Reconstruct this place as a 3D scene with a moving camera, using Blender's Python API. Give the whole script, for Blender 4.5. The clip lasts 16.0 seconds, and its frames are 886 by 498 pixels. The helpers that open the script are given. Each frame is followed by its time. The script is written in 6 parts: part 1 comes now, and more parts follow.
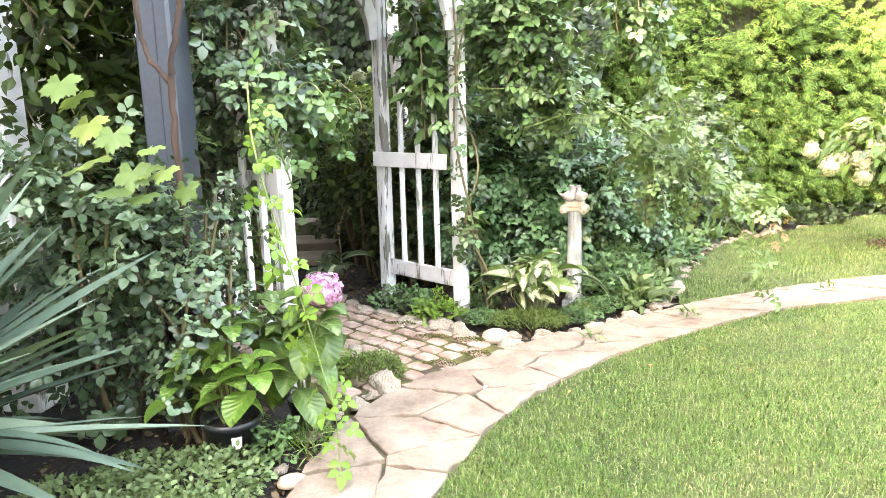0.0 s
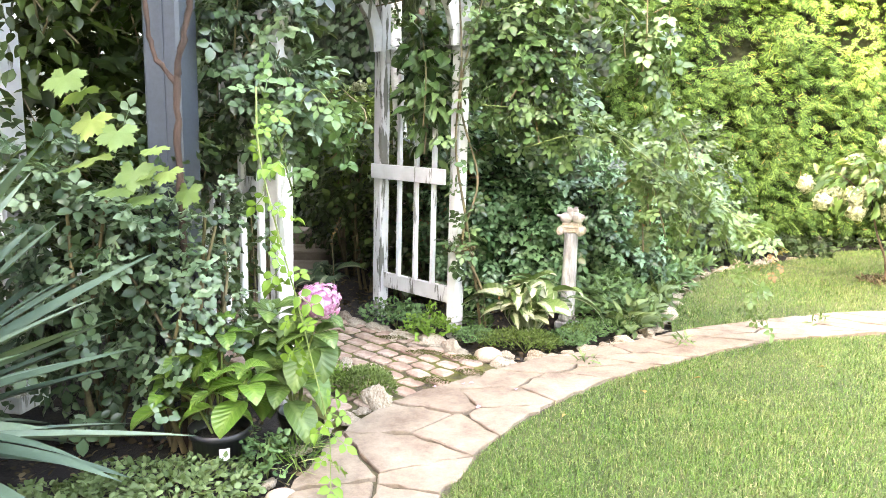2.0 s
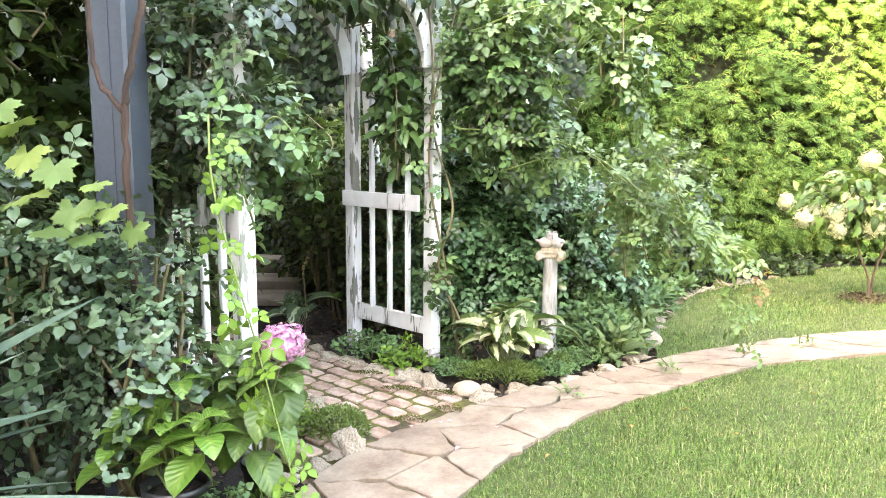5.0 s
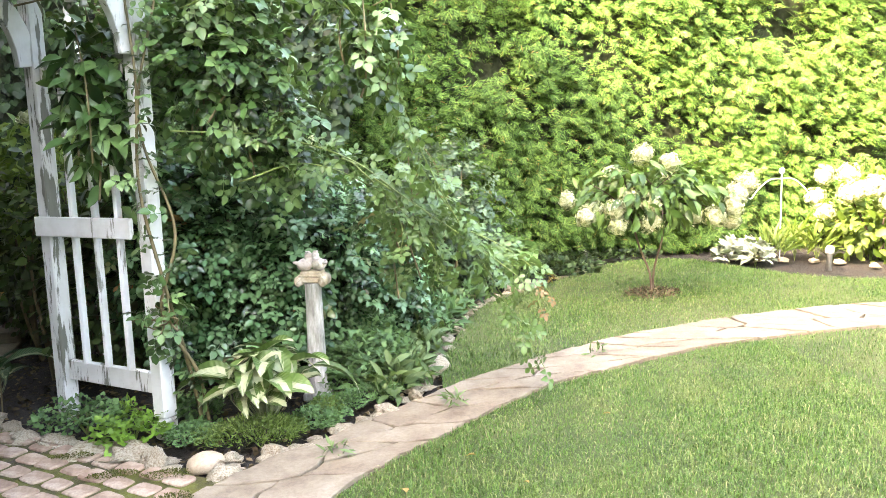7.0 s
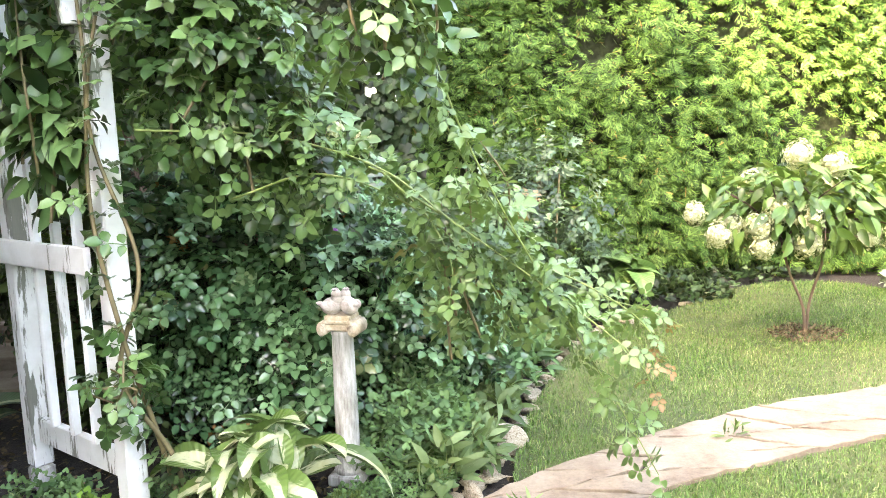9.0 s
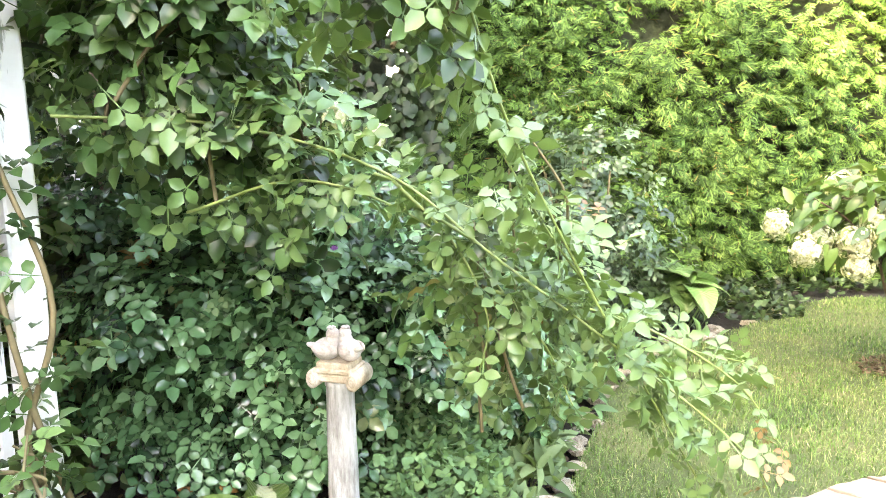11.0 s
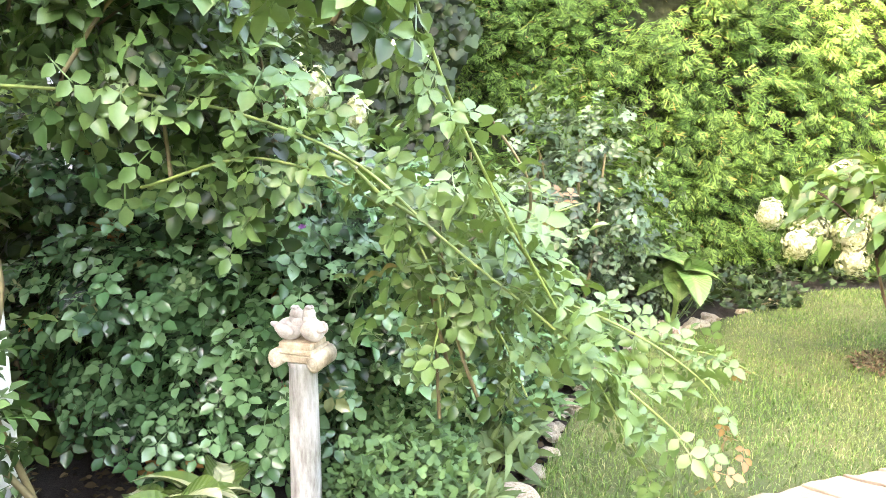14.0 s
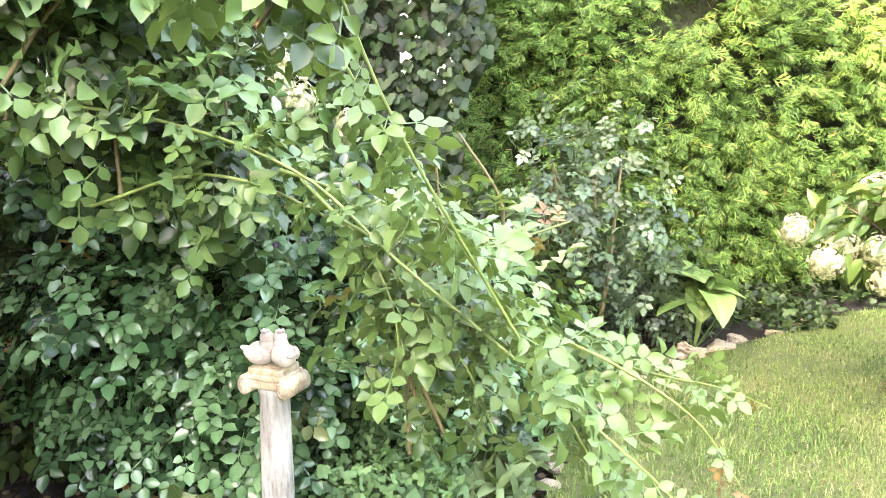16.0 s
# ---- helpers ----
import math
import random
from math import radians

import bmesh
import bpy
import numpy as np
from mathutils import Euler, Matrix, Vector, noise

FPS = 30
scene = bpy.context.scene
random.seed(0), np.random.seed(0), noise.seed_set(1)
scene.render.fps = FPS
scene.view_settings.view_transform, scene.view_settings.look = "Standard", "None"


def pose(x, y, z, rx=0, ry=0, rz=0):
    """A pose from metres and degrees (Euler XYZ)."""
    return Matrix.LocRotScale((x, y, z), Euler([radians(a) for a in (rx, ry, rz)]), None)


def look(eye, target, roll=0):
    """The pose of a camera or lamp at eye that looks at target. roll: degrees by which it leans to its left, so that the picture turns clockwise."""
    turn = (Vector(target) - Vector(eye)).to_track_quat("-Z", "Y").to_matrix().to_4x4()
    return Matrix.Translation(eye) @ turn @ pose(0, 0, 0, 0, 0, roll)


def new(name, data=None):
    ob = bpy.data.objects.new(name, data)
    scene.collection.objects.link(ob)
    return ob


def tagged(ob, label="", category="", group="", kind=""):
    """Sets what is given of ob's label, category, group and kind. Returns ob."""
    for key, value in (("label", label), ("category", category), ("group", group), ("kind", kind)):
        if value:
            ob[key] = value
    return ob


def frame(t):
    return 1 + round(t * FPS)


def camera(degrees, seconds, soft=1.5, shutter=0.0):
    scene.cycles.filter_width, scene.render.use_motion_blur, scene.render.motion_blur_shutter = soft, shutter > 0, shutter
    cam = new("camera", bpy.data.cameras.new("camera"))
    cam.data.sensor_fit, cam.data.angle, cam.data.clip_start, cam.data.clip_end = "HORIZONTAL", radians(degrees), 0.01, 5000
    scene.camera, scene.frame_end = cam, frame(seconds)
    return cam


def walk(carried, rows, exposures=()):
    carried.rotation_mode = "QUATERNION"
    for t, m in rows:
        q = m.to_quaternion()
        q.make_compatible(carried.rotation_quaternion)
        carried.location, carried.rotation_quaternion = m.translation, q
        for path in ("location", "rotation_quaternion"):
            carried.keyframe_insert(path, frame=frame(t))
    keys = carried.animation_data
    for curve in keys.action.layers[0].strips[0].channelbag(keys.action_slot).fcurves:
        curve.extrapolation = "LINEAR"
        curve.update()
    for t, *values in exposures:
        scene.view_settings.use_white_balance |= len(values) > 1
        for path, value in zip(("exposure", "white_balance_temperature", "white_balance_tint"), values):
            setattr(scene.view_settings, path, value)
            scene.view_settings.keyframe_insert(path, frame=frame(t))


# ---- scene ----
cam = camera(62.7, 16.0, soft=0.45)
PATH = [
    (0, (0.587, 0.461, 1.328), (0.241, 2.394, 0.951), -1.5),
    (0.5, (0.536, 0.483, 1.319), (0.226, 2.424, 0.95), -0.3),
    (1, (0.514, 0.484, 1.318), (0.218, 2.43, 0.964), 0.4),
    (1.5, (0.516, 0.492, 1.331), (0.21, 2.438, 0.987), 0.9),
    (2, (0.51, 0.491, 1.323), (0.205, 2.439, 0.987), 1.4),
    (2.5, (0.478, 0.513, 1.325), (0.176, 2.461, 0.987), 1.4),
    (3, (0.45, 0.532, 1.317), (0.144, 2.479, 0.977), 1.7),
    (5.5, (0.557, 0.763, 1.348), (0.352, 2.738, 1.102), -0.9),
    (6, (0.621, 0.92, 1.297), (0.538, 2.906, 1.075), -2.0),
    (6.5, (0.711, 1.224, 1.285), (0.862, 3.206, 1.056), 0.2),
    (7, (0.802, 1.43, 1.303), (1.066, 3.396, 1.045), -1.8),
    (7.5, (0.968, 1.677, 1.34), (1.211, 3.646, 1.089), -0.1),
    (8, (0.995, 1.975, 1.31), (1.161, 3.95, 1.037), -1.2),
    (8.5, (1.05, 2.242, 1.356), (1.169, 4.221, 1.091), -2.1),
    (9, (1.112, 2.518, 1.355), (1.064, 4.499, 1.082), -1.8),
    (9.5, (1.117, 2.726, 1.364), (0.981, 4.704, 1.099), -1.8),
    (10, (1.063, 2.995, 1.376), (0.951, 4.971, 1.085), -1.6),
    (12.5, (1.153, 3.325, 1.416), (1.02, 5.29, 1.069), 0.5),
    (13, (1.195, 3.325, 1.408), (1.203, 5.269, 0.94), 0.9),
    (13.5, (1.225, 3.296, 1.414), (1.193, 5.245, 0.965), 0.8),
    (14, (1.22, 3.311, 1.414), (1.065, 5.267, 1.03), 0.8),
    (14.5, (1.18, 3.312, 1.42), (0.906, 5.267, 1.103), 1.0),
    (15, (1.129, 3.293, 1.43), (0.833, 5.249, 1.137), 0.2),
    (15.5, (1.141, 3.331, 1.428), (0.933, 5.293, 1.102), -0.7),
    (16, (1.389, 3.473, 1.414), (1.122, 5.424, 1.062), 0.4),
]
EXPOSURES = [(0, 5.6, 9900, 18), (3, 5.5, 9800, 18), (5.5, 5.35, 9500, 15), (7.5, 5.08, 8900, 12), (9.5, 5.38, 9200, 15), (12.5, 5.52, 9300, 16), (13.2, 5.42, 9300, 16), (14.5, 5.52, 9400, 17), (16, 5.55, 9500, 18)]
walk(cam, [(t, look(eye, target, roll)) for t, eye, target, roll in PATH], EXPOSURES)

# ---- daylight: house on the one side keeps the near garden in open shade ----
SUN_DIR = Vector((0.66, 0.50, -0.60)).normalized()
world = bpy.data.worlds.new("garden_sky")
scene.world = world
world.use_nodes = True
sky = world.node_tree.nodes.new("ShaderNodeTexSky")
sky.sky_type = "NISHITA"
sky.sun_disc = False
sky.sun_elevation = math.asin(-SUN_DIR.z)
sky.sun_rotation = math.atan2(-SUN_DIR.x, -SUN_DIR.y)
sky.dust_density = 3.0
sky.ozone_density = 0.6
world.node_tree.nodes["Background"].inputs["Strength"].default_value = 0.15
world.node_tree.links.new(sky.outputs[0], world.node_tree.nodes["Background"].inputs[0])
sun = new("sun", bpy.data.lights.new("sun", "SUN"))
sun.data.energy, sun.data.angle, sun.data.color = 1.9, radians(4), (1.0, 0.93, 0.78)
sun.rotation_mode = "QUATERNION"
sun.rotation_quaternion = SUN_DIR.to_track_quat("-Z", "Y")
sun.location = (-8, -2, 12)

rng = np.random.default_rng(7)


# ---- materials ----
def nodes_of(name):
    m = bpy.data.materials.new(name)
    m.use_nodes = True
    return m, m.node_tree.nodes, m.node_tree.links, m.node_tree.nodes["Principled BSDF"]


def ramp(n, l, fac, stops):
    r = n.new("ShaderNodeValToRGB")
    while len(r.color_ramp.elements) < len(stops):
        r.color_ramp.elements.new(0.5)
    for e, (p, c) in zip(r.color_ramp.elements, stops):
        e.position, e.color = p, (*c, 1)
    l.new(fac, r.inputs[0])
    return r.outputs[0]


def noise_of(n, l, scale, detail=4, rough=0.6, coords="Object", stretch=None):
    tc = n.new("ShaderNodeTexCoord")
    t = n.new("ShaderNodeTexNoise")
    t.inputs["Scale"].default_value, t.inputs["Detail"].default_value, t.inputs["Roughness"].default_value = scale, detail, rough
    if stretch:
        mp = n.new("ShaderNodeMapping")
        mp.inputs["Scale"].default_value = stretch
        l.new(tc.outputs[coords], mp.inputs[0])
        l.new(mp.outputs[0], t.inputs["Vector"])
    else:
        l.new(tc.outputs[coords], t.inputs["Vector"])
    return t.outputs["Fac"]


def mix(n, l, fac, a, b, blend="MIX"):
    x = n.new("ShaderNodeMix")
    x.data_type, x.blend_type = "RGBA", blend
    for i, v in ((0, fac), (6, a), (7, b)):
        if isinstance(v, (int, float)):
            x.inputs[i].default_value = v
        elif isinstance(v, tuple):
            x.inputs[i].default_value = (*v, 1)
        else:
            l.new(v, x.inputs[i])
    return x.outputs[2]


def bump(n, l, p, height, strength, dist):
    b = n.new("ShaderNodeBump")
    b.inputs["Strength"].default_value, b.inputs["Distance"].default_value = strength, dist
    l.new(height, b.inputs["Height"])
    l.new(b.outputs[0], p.inputs["Normal"])


def leaf_mat(name, dark, mid, light, rough=0.4, glow=0.3, spots=None, single=False, sheen=0.25):
    """Leaf: tone by leaf, fine mottling, light let through."""
    m, n, l, p = nodes_of(name)
    if single:
        rnd = n.new("ShaderNodeObjectInfo").outputs["Random"]
    else:
        rnd = n.new("ShaderNodeNewGeometry").outputs["Random Per Island"]
    col = ramp(n, l, rnd, ((0.0, dark), (0.5, mid), (0.93, light)) if not spots else ((0.0, dark), (0.5, mid), (0.975, light), (0.996, spots)))
    fine = noise_of(n, l, 60, 3)
    big = noise_of(n, l, 2.2, 2)
    col = mix(n, l, 0.35, col, ramp(n, l, big, ((0.3, (0.35, 0.4, 0.3)), (0.7, (1.0, 1.0, 0.9)))), "MULTIPLY")
    col = mix(n, l, 0.3, col, ramp(n, l, fine, ((0.3, (0.55, 0.6, 0.5)), (0.7, (1, 1, 1)))), "MULTIPLY")
    l.new(col, p.inputs["Base Color"])
    p.inputs["Roughness"].default_value = rough
    p.inputs["Specular IOR Level"].default_value = sheen
    bump(n, l, p, fine, 0.10, 0.003)
    tr = n.new("ShaderNodeBsdfTranslucent")
    l.new(mix(n, l, 0.5, col, (0.30, 0.42, 0.05)), tr.inputs[0])
    ms = n.new("ShaderNodeMixShader")
    ms.inputs[0].default_value = glow
    l.new(p.outputs[0], ms.inputs[1])
    l.new(tr.outputs[0], ms.inputs[2])
    l.new(ms.outputs[0], n["Material Output"].inputs[0])
    return m


def plain_mat(name, stops, scale, rough=0.8, relief=0.4, dist=0.01, fine=40, metal=0.0, single=False, stretch=None, tint=0.25):
    """Mineral, earth or wood: colour by broad noise, mottled by fine noise, with relief."""
    m, n, l, p = nodes_of(name)
    a = noise_of(n, l, scale, 6, 0.65, stretch=stretch)
    b = noise_of(n, l, fine, 5, 0.7, stretch=stretch)
    col = ramp(n, l, a, stops)
    col = mix(n, l, 0.5, col, ramp(n, l, b, ((0.25, (0.45, 0.43, 0.4)), (0.6, (1, 1, 1)))), "MULTIPLY")
    if single:
        rnd = n.new("ShaderNodeObjectInfo").outputs["Random"]
        col = mix(n, l, tint, col, ramp(n, l, rnd, ((0, (0.62, 0.5, 0.42)), (0.5, (0.9, 0.85, 0.78)), (1, (1, 1, 1)))), "MULTIPLY")
    l.new(col, p.inputs["Base Color"])
    p.inputs["Roughness"].default_value, p.inputs["Metallic"].default_value = rough, metal
    bump(n, l, p, b, relief, dist)
    return m


def paint_mat(name, paint, bare, amount, stretch):
    """Old paint on wood, flaked along the grain."""
    m, n, l, p = nodes_of(name)
    grain = noise_of(n, l, 9, 8, 0.7, stretch=stretch)
    broad = noise_of(n, l, 3.5, 3, 0.5)
    add = n.new("ShaderNodeMath")
    add.operation = "MULTIPLY_ADD"
    l.new(grain, add.inputs[0])
    add.inputs[1].default_value = 0.75
    sc = n.new("ShaderNodeMath")
    sc.operation = "MULTIPLY"
    l.new(broad, sc.inputs[0])
    sc.inputs[1].default_value = 0.3
    l.new(sc.outputs[0], add.inputs[2])
    flake = ramp(n, l, add.outputs[0], ((amount, (0, 0, 0)), (amount + 0.025, (1, 1, 1))))
    dirt = ramp(n, l, noise_of(n, l, 6, 5), ((0.3, (0.6, 0.58, 0.54)), (0.58, (1, 1, 1))))
    white = mix(n, l, 0.5, paint, dirt, "MULTIPLY")
    wood = ramp(n, l, grain, ((0.3, tuple(c * 0.45 for c in bare)), (0.7, bare)))
    l.new(mix(n, l, flake, white, wood), p.inputs["Base Color"])
    p.inputs["Roughness"].default_value = 0.6
    bump(n, l, p, add.outputs[0], 0.35, 0.004)
    return m


M_SOIL = plain_mat("soil", ((0.25, (0.006, 0.004, 0.003)), (0.55, (0.016, 0.010, 0.007)), (0.8, (0.040, 0.025, 0.017))), 7, 0.95, 0.9, 0.03, 55)
M_TURF = plain_mat("turf", ((0.3, (0.025, 0.042, 0.008)), (0.55, (0.060, 0.075, 0.018)), (0.8, (0.13, 0.115, 0.05))), 2.0, 0.95, 0.8, 0.02, 90)
M_FLAG = plain_mat("flagstone", ((0.3, (0.115, 0.082, 0.056)), (0.5, (0.185, 0.145, 0.107)), (0.75, (0.25, 0.212, 0.168))), 5, 0.85, 0.5, 0.008, 55, single=True, tint=0.35)
M_PAVER = plain_mat("paver_stone", ((0.3, (0.17, 0.105, 0.078)), (0.5, (0.28, 0.195, 0.15)), (0.70, (0.42, 0.345, 0.285))), 6, 0.85, 0.5, 0.006, 45, single=True, tint=0.5)
M_JOINT = plain_mat("joint_soil", ((0.3, (0.03, 0.024, 0.016)), (0.55, (0.06, 0.052, 0.022)), (0.7, (0.12, 0.095, 0.06))), 12, 0.95, 0.6, 0.01, 60)
M_MOSS = plain_mat("mossy_joint", ((0.36, (0.045, 0.03, 0.02)), (0.47, (0.07, 0.065, 0.012)), (0.6, (0.105, 0.11, 0.014)), (0.8, (0.15, 0.135, 0.03))), 5, 0.95, 0.9, 0.02, 120)
M_ROCK = plain_mat("limestone", ((0.30, (0.10, 0.065, 0.035)), (0.42, (0.29, 0.23, 0.16)), (0.62, (0.45, 0.405, 0.335))), 11, 0.85, 0.8, 0.014, 34, single=True, tint=0.35)
M_PEBBLE = plain_mat("smooth_boulder", ((0.3, (0.25, 0.18, 0.12)), (0.6, (0.35, 0.28, 0.21))), 5, 0.6, 0.15, 0.004, 60)
M_CAST = plain_mat("cast_stone", ((0.30, (0.09, 0.08, 0.065)), (0.39, (0.21, 0.20, 0.18)), (0.52, (0.35, 0.34, 0.32)), (0.66, (0.46, 0.45, 0.43))), 16, 0.85, 0.8, 0.010, 60, stretch=(1, 1, 0.3))
M_BIRD = plain_mat("bird_stone", ((0.3, (0.27, 0.225, 0.19)), (0.6, (0.46, 0.42, 0.38))), 12, 0.7, 0.4, 0.004, 90)
M_CAPITAL = plain_mat("capital_stone", ((0.3, (0.18, 0.125, 0.07)), (0.5, (0.37, 0.30, 0.21)), (0.7, (0.52, 0.47, 0.39))), 14, 0.85, 0.6, 0.006, 70)
M_WHITE = paint_mat("flaking_white_paint", (0.58, 0.578, 0.57), (0.15, 0.15, 0.125), 0.548, (1.6, 1.6, 0.18))
M_WHITE2 = paint_mat("white_paint", (0.60, 0.598, 0.59), (0.22, 0.225, 0.19), 0.595, (1.6, 1.6, 0.18))
M_PLASTER = plain_mat("house_plaster", ((0.3, (0.66, 0.65, 0.62)), (0.7, (0.78, 0.77, 0.74))), 2.5, 0.9, 0.3, 0.004, 80)
M_GREY = plain_mat("grey_post_paint", ((0.3, (0.030, 0.038, 0.050)), (0.7, (0.044, 0.053, 0.067))), 3, 0.45, 0.05, 0.002, 60)
M_ROOF = plain_mat("roof_tile", ((0.3, (0.12, 0.06, 0.045)), (0.7, (0.22, 0.12, 0.09))), 6, 0.8, 0.4, 0.01, 40)
M_BARK = plain_mat("vine_bark", ((0.3, (0.014, 0.007, 0.005)), (0.55, (0.05, 0.026, 0.017)), (0.75, (0.13, 0.075, 0.05))), 10, 0.9, 0.9, 0.008, 50, stretch=(1, 1, 0.25))
M_TRUNK = plain_mat("trunk_bark", ((0.3, (0.05, 0.03, 0.02)), (0.7, (0.17, 0.11, 0.075))), 8, 0.95, 0.9, 0.02, 40, stretch=(1, 1, 0.3))
M_BIRCH = plain_mat("birch_bark", ((0.36, (0.05, 0.045, 0.04)), (0.44, (0.62, 0.60, 0.55)), (0.8, (0.76, 0.74, 0.70))), 6, 0.8, 0.4, 0.004, 50, stretch=(1, 1, 3.5))
M_CANE = plain_mat("green_cane", ((0.3, (0.11, 0.16, 0.035)), (0.7, (0.19, 0.245, 0.07))), 9, 0.5, 0.15, 0.002, 60)
M_CANE_OLD = plain_mat("brown_cane", ((0.3, (0.075, 0.06, 0.025)), (0.7, (0.17, 0.13, 0.06))), 9, 0.7, 0.4, 0.003, 60)
M_POT = plain_mat("black_plastic", ((0.3, (0.012, 0.013, 0.016)), (0.7, (0.03, 0.032, 0.036))), 6, 0.42, 0.1, 0.002, 40)
M_LABEL = plain_mat("pot_label", ((0.3, (0.72, 0.72, 0.70)), (0.7, (0.82, 0.82, 0.80))), 6, 0.6, 0.05, 0.001, 40)
M_METAL = plain_mat("white_iron", ((0.3, (0.32, 0.33, 0.33)), (0.7, (0.45, 0.46, 0.46))), 6, 0.45, 0.1, 0.001, 40)
M_LIGHT_BLOCK = plain_mat("light_block_green", ((0.3, (0.012, 0.024, 0.006)), (0.7, (0.05, 0.085, 0.02))), 4, 0.9, 0.9, 0.05, 25)
# Near-black behind the leaves: shade inside hedge and ivy, put into the colour.
M_GAP_SHADE = plain_mat("hedge_gap_shade", ((0.3, (0.010, 0.014, 0.005)), (0.7, (0.03, 0.04, 0.014))), 5, 0.95, 0.8, 0.03, 20)

L_THUJA = leaf_mat("thuja_spray", (0.007, 0.024, 0.004), (0.050, 0.115, 0.022), (0.14, 0.225, 0.056), 0.6, 0.08, (0.24, 0.14, 0.05), sheen=0.15)
L_IVY = leaf_mat("ivy_leaf", (0.003, 0.008, 0.002), (0.012, 0.028, 0.009), (0.042, 0.072, 0.03), 0.4, 0.05, sheen=0.15)
L_ROSE = leaf_mat("rose_leaf", (0.006, 0.021, 0.006), (0.052, 0.118, 0.036), (0.135, 0.225, 0.085), 0.34, 0.1, sheen=0.35)
L_ROSE_DK = leaf_mat("shrub_rose_leaf", (0.008, 0.030, 0.014), (0.070, 0.165, 0.070), (0.165, 0.295, 0.145), 0.24, 0.06, (0.24, 0.12, 0.04), sheen=0.5)
L_MIDROSE = leaf_mat("hedge_rose_leaf", (0.012, 0.026, 0.014), (0.055, 0.10, 0.055), (0.13, 0.19, 0.115), 0.4, 0.1, sheen=0.3)
L_ROSE_LT = leaf_mat("arching_rose_leaf", (0.014, 0.038, 0.010), (0.072, 0.140, 0.042), (0.20, 0.27, 0.125), 0.34, 0.18, (0.28, 0.20, 0.08), sheen=0.35)
L_BLUE = leaf_mat("bluish_rose_leaf", (0.010, 0.028, 0.014), (0.064, 0.118, 0.062), (0.16, 0.235, 0.14), 0.33, 0.12, sheen=0.4)
# Darkened copy of the rose leaf; shade over the arbor is in its colour.
L_CLIMB_SHADED = leaf_mat("shade_toned_climber_leaf", (0.004, 0.014, 0.005), (0.026, 0.060, 0.024), (0.085, 0.135, 0.065), 0.32, 0.08, sheen=0.45)
L_RED = leaf_mat("young_red_leaf", (0.150, 0.075, 0.038), (0.256, 0.136, 0.072), (0.383, 0.272, 0.153), 0.4, 0.25)
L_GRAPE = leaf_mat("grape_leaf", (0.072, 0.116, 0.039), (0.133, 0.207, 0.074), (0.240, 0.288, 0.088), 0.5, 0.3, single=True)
# Darker copy of the grape leaf: porch shade is put into the colour.
L_GRAPE_SHADED = leaf_mat("grape_leaf_painted_shade", (0.003, 0.008, 0.002), (0.010, 0.024, 0.004), (0.040, 0.080, 0.013), 0.5, 0.2)
L_YUCCA = leaf_mat("yucca_blade", (0.047, 0.080, 0.058), (0.096, 0.148, 0.111), (0.168, 0.224, 0.176), 0.4, 0.08, single=True)
L_COVER = leaf_mat("groundcover_leaf", (0.044, 0.077, 0.028), (0.096, 0.148, 0.063), (0.160, 0.224, 0.104), 0.55, 0.25)
L_MAT = leaf_mat("carpet_sprig", (0.032, 0.056, 0.014), (0.085, 0.135, 0.034), (0.145, 0.205, 0.06), 0.7, 0.2)
L_COLUMB = leaf_mat("columbine_leaf", (0.028, 0.066, 0.028), (0.074, 0.152, 0.063), (0.128, 0.232, 0.096), 0.5, 0.2)
L_STRAWB = leaf_mat("strawberry_leaf", (0.050, 0.110, 0.017), (0.104, 0.207, 0.033), (0.160, 0.288, 0.048), 0.5, 0.3)
# Near-black green: deep shade behind arbor and porch is put into the colour.
L_SHADE_TONED = leaf_mat("leaf_toned_for_shade", (0.006, 0.012, 0.003), (0.021, 0.041, 0.011), (0.064, 0.104, 0.028), 0.45, 0.15)
L_YELLOW = leaf_mat("yellowgreen_leaf", (0.045, 0.080, 0.012), (0.100, 0.155, 0.032), (0.185, 0.24, 0.07), 0.5, 0.25)
L_TREE = leaf_mat("hydrangea_leaf", (0.016, 0.042, 0.009), (0.045, 0.098, 0.020), (0.105, 0.18, 0.05), 0.4, 0.18, sheen=0.35)
L_CREAM = leaf_mat("cream_floret", (0.24, 0.25, 0.12), (0.40, 0.405, 0.25), (0.56, 0.555, 0.42), 0.6, 0.2)
L_PINK = leaf_mat("pink_floret", (0.540, 0.150, 0.375), (0.656, 0.272, 0.512), (0.765, 0.468, 0.663), 0.6, 0.3)
L_PURPLE = leaf_mat("purple_petal", (0.225, 0.045, 0.255), (0.320, 0.080, 0.352), (0.425, 0.170, 0.425), 0.6, 0.2)


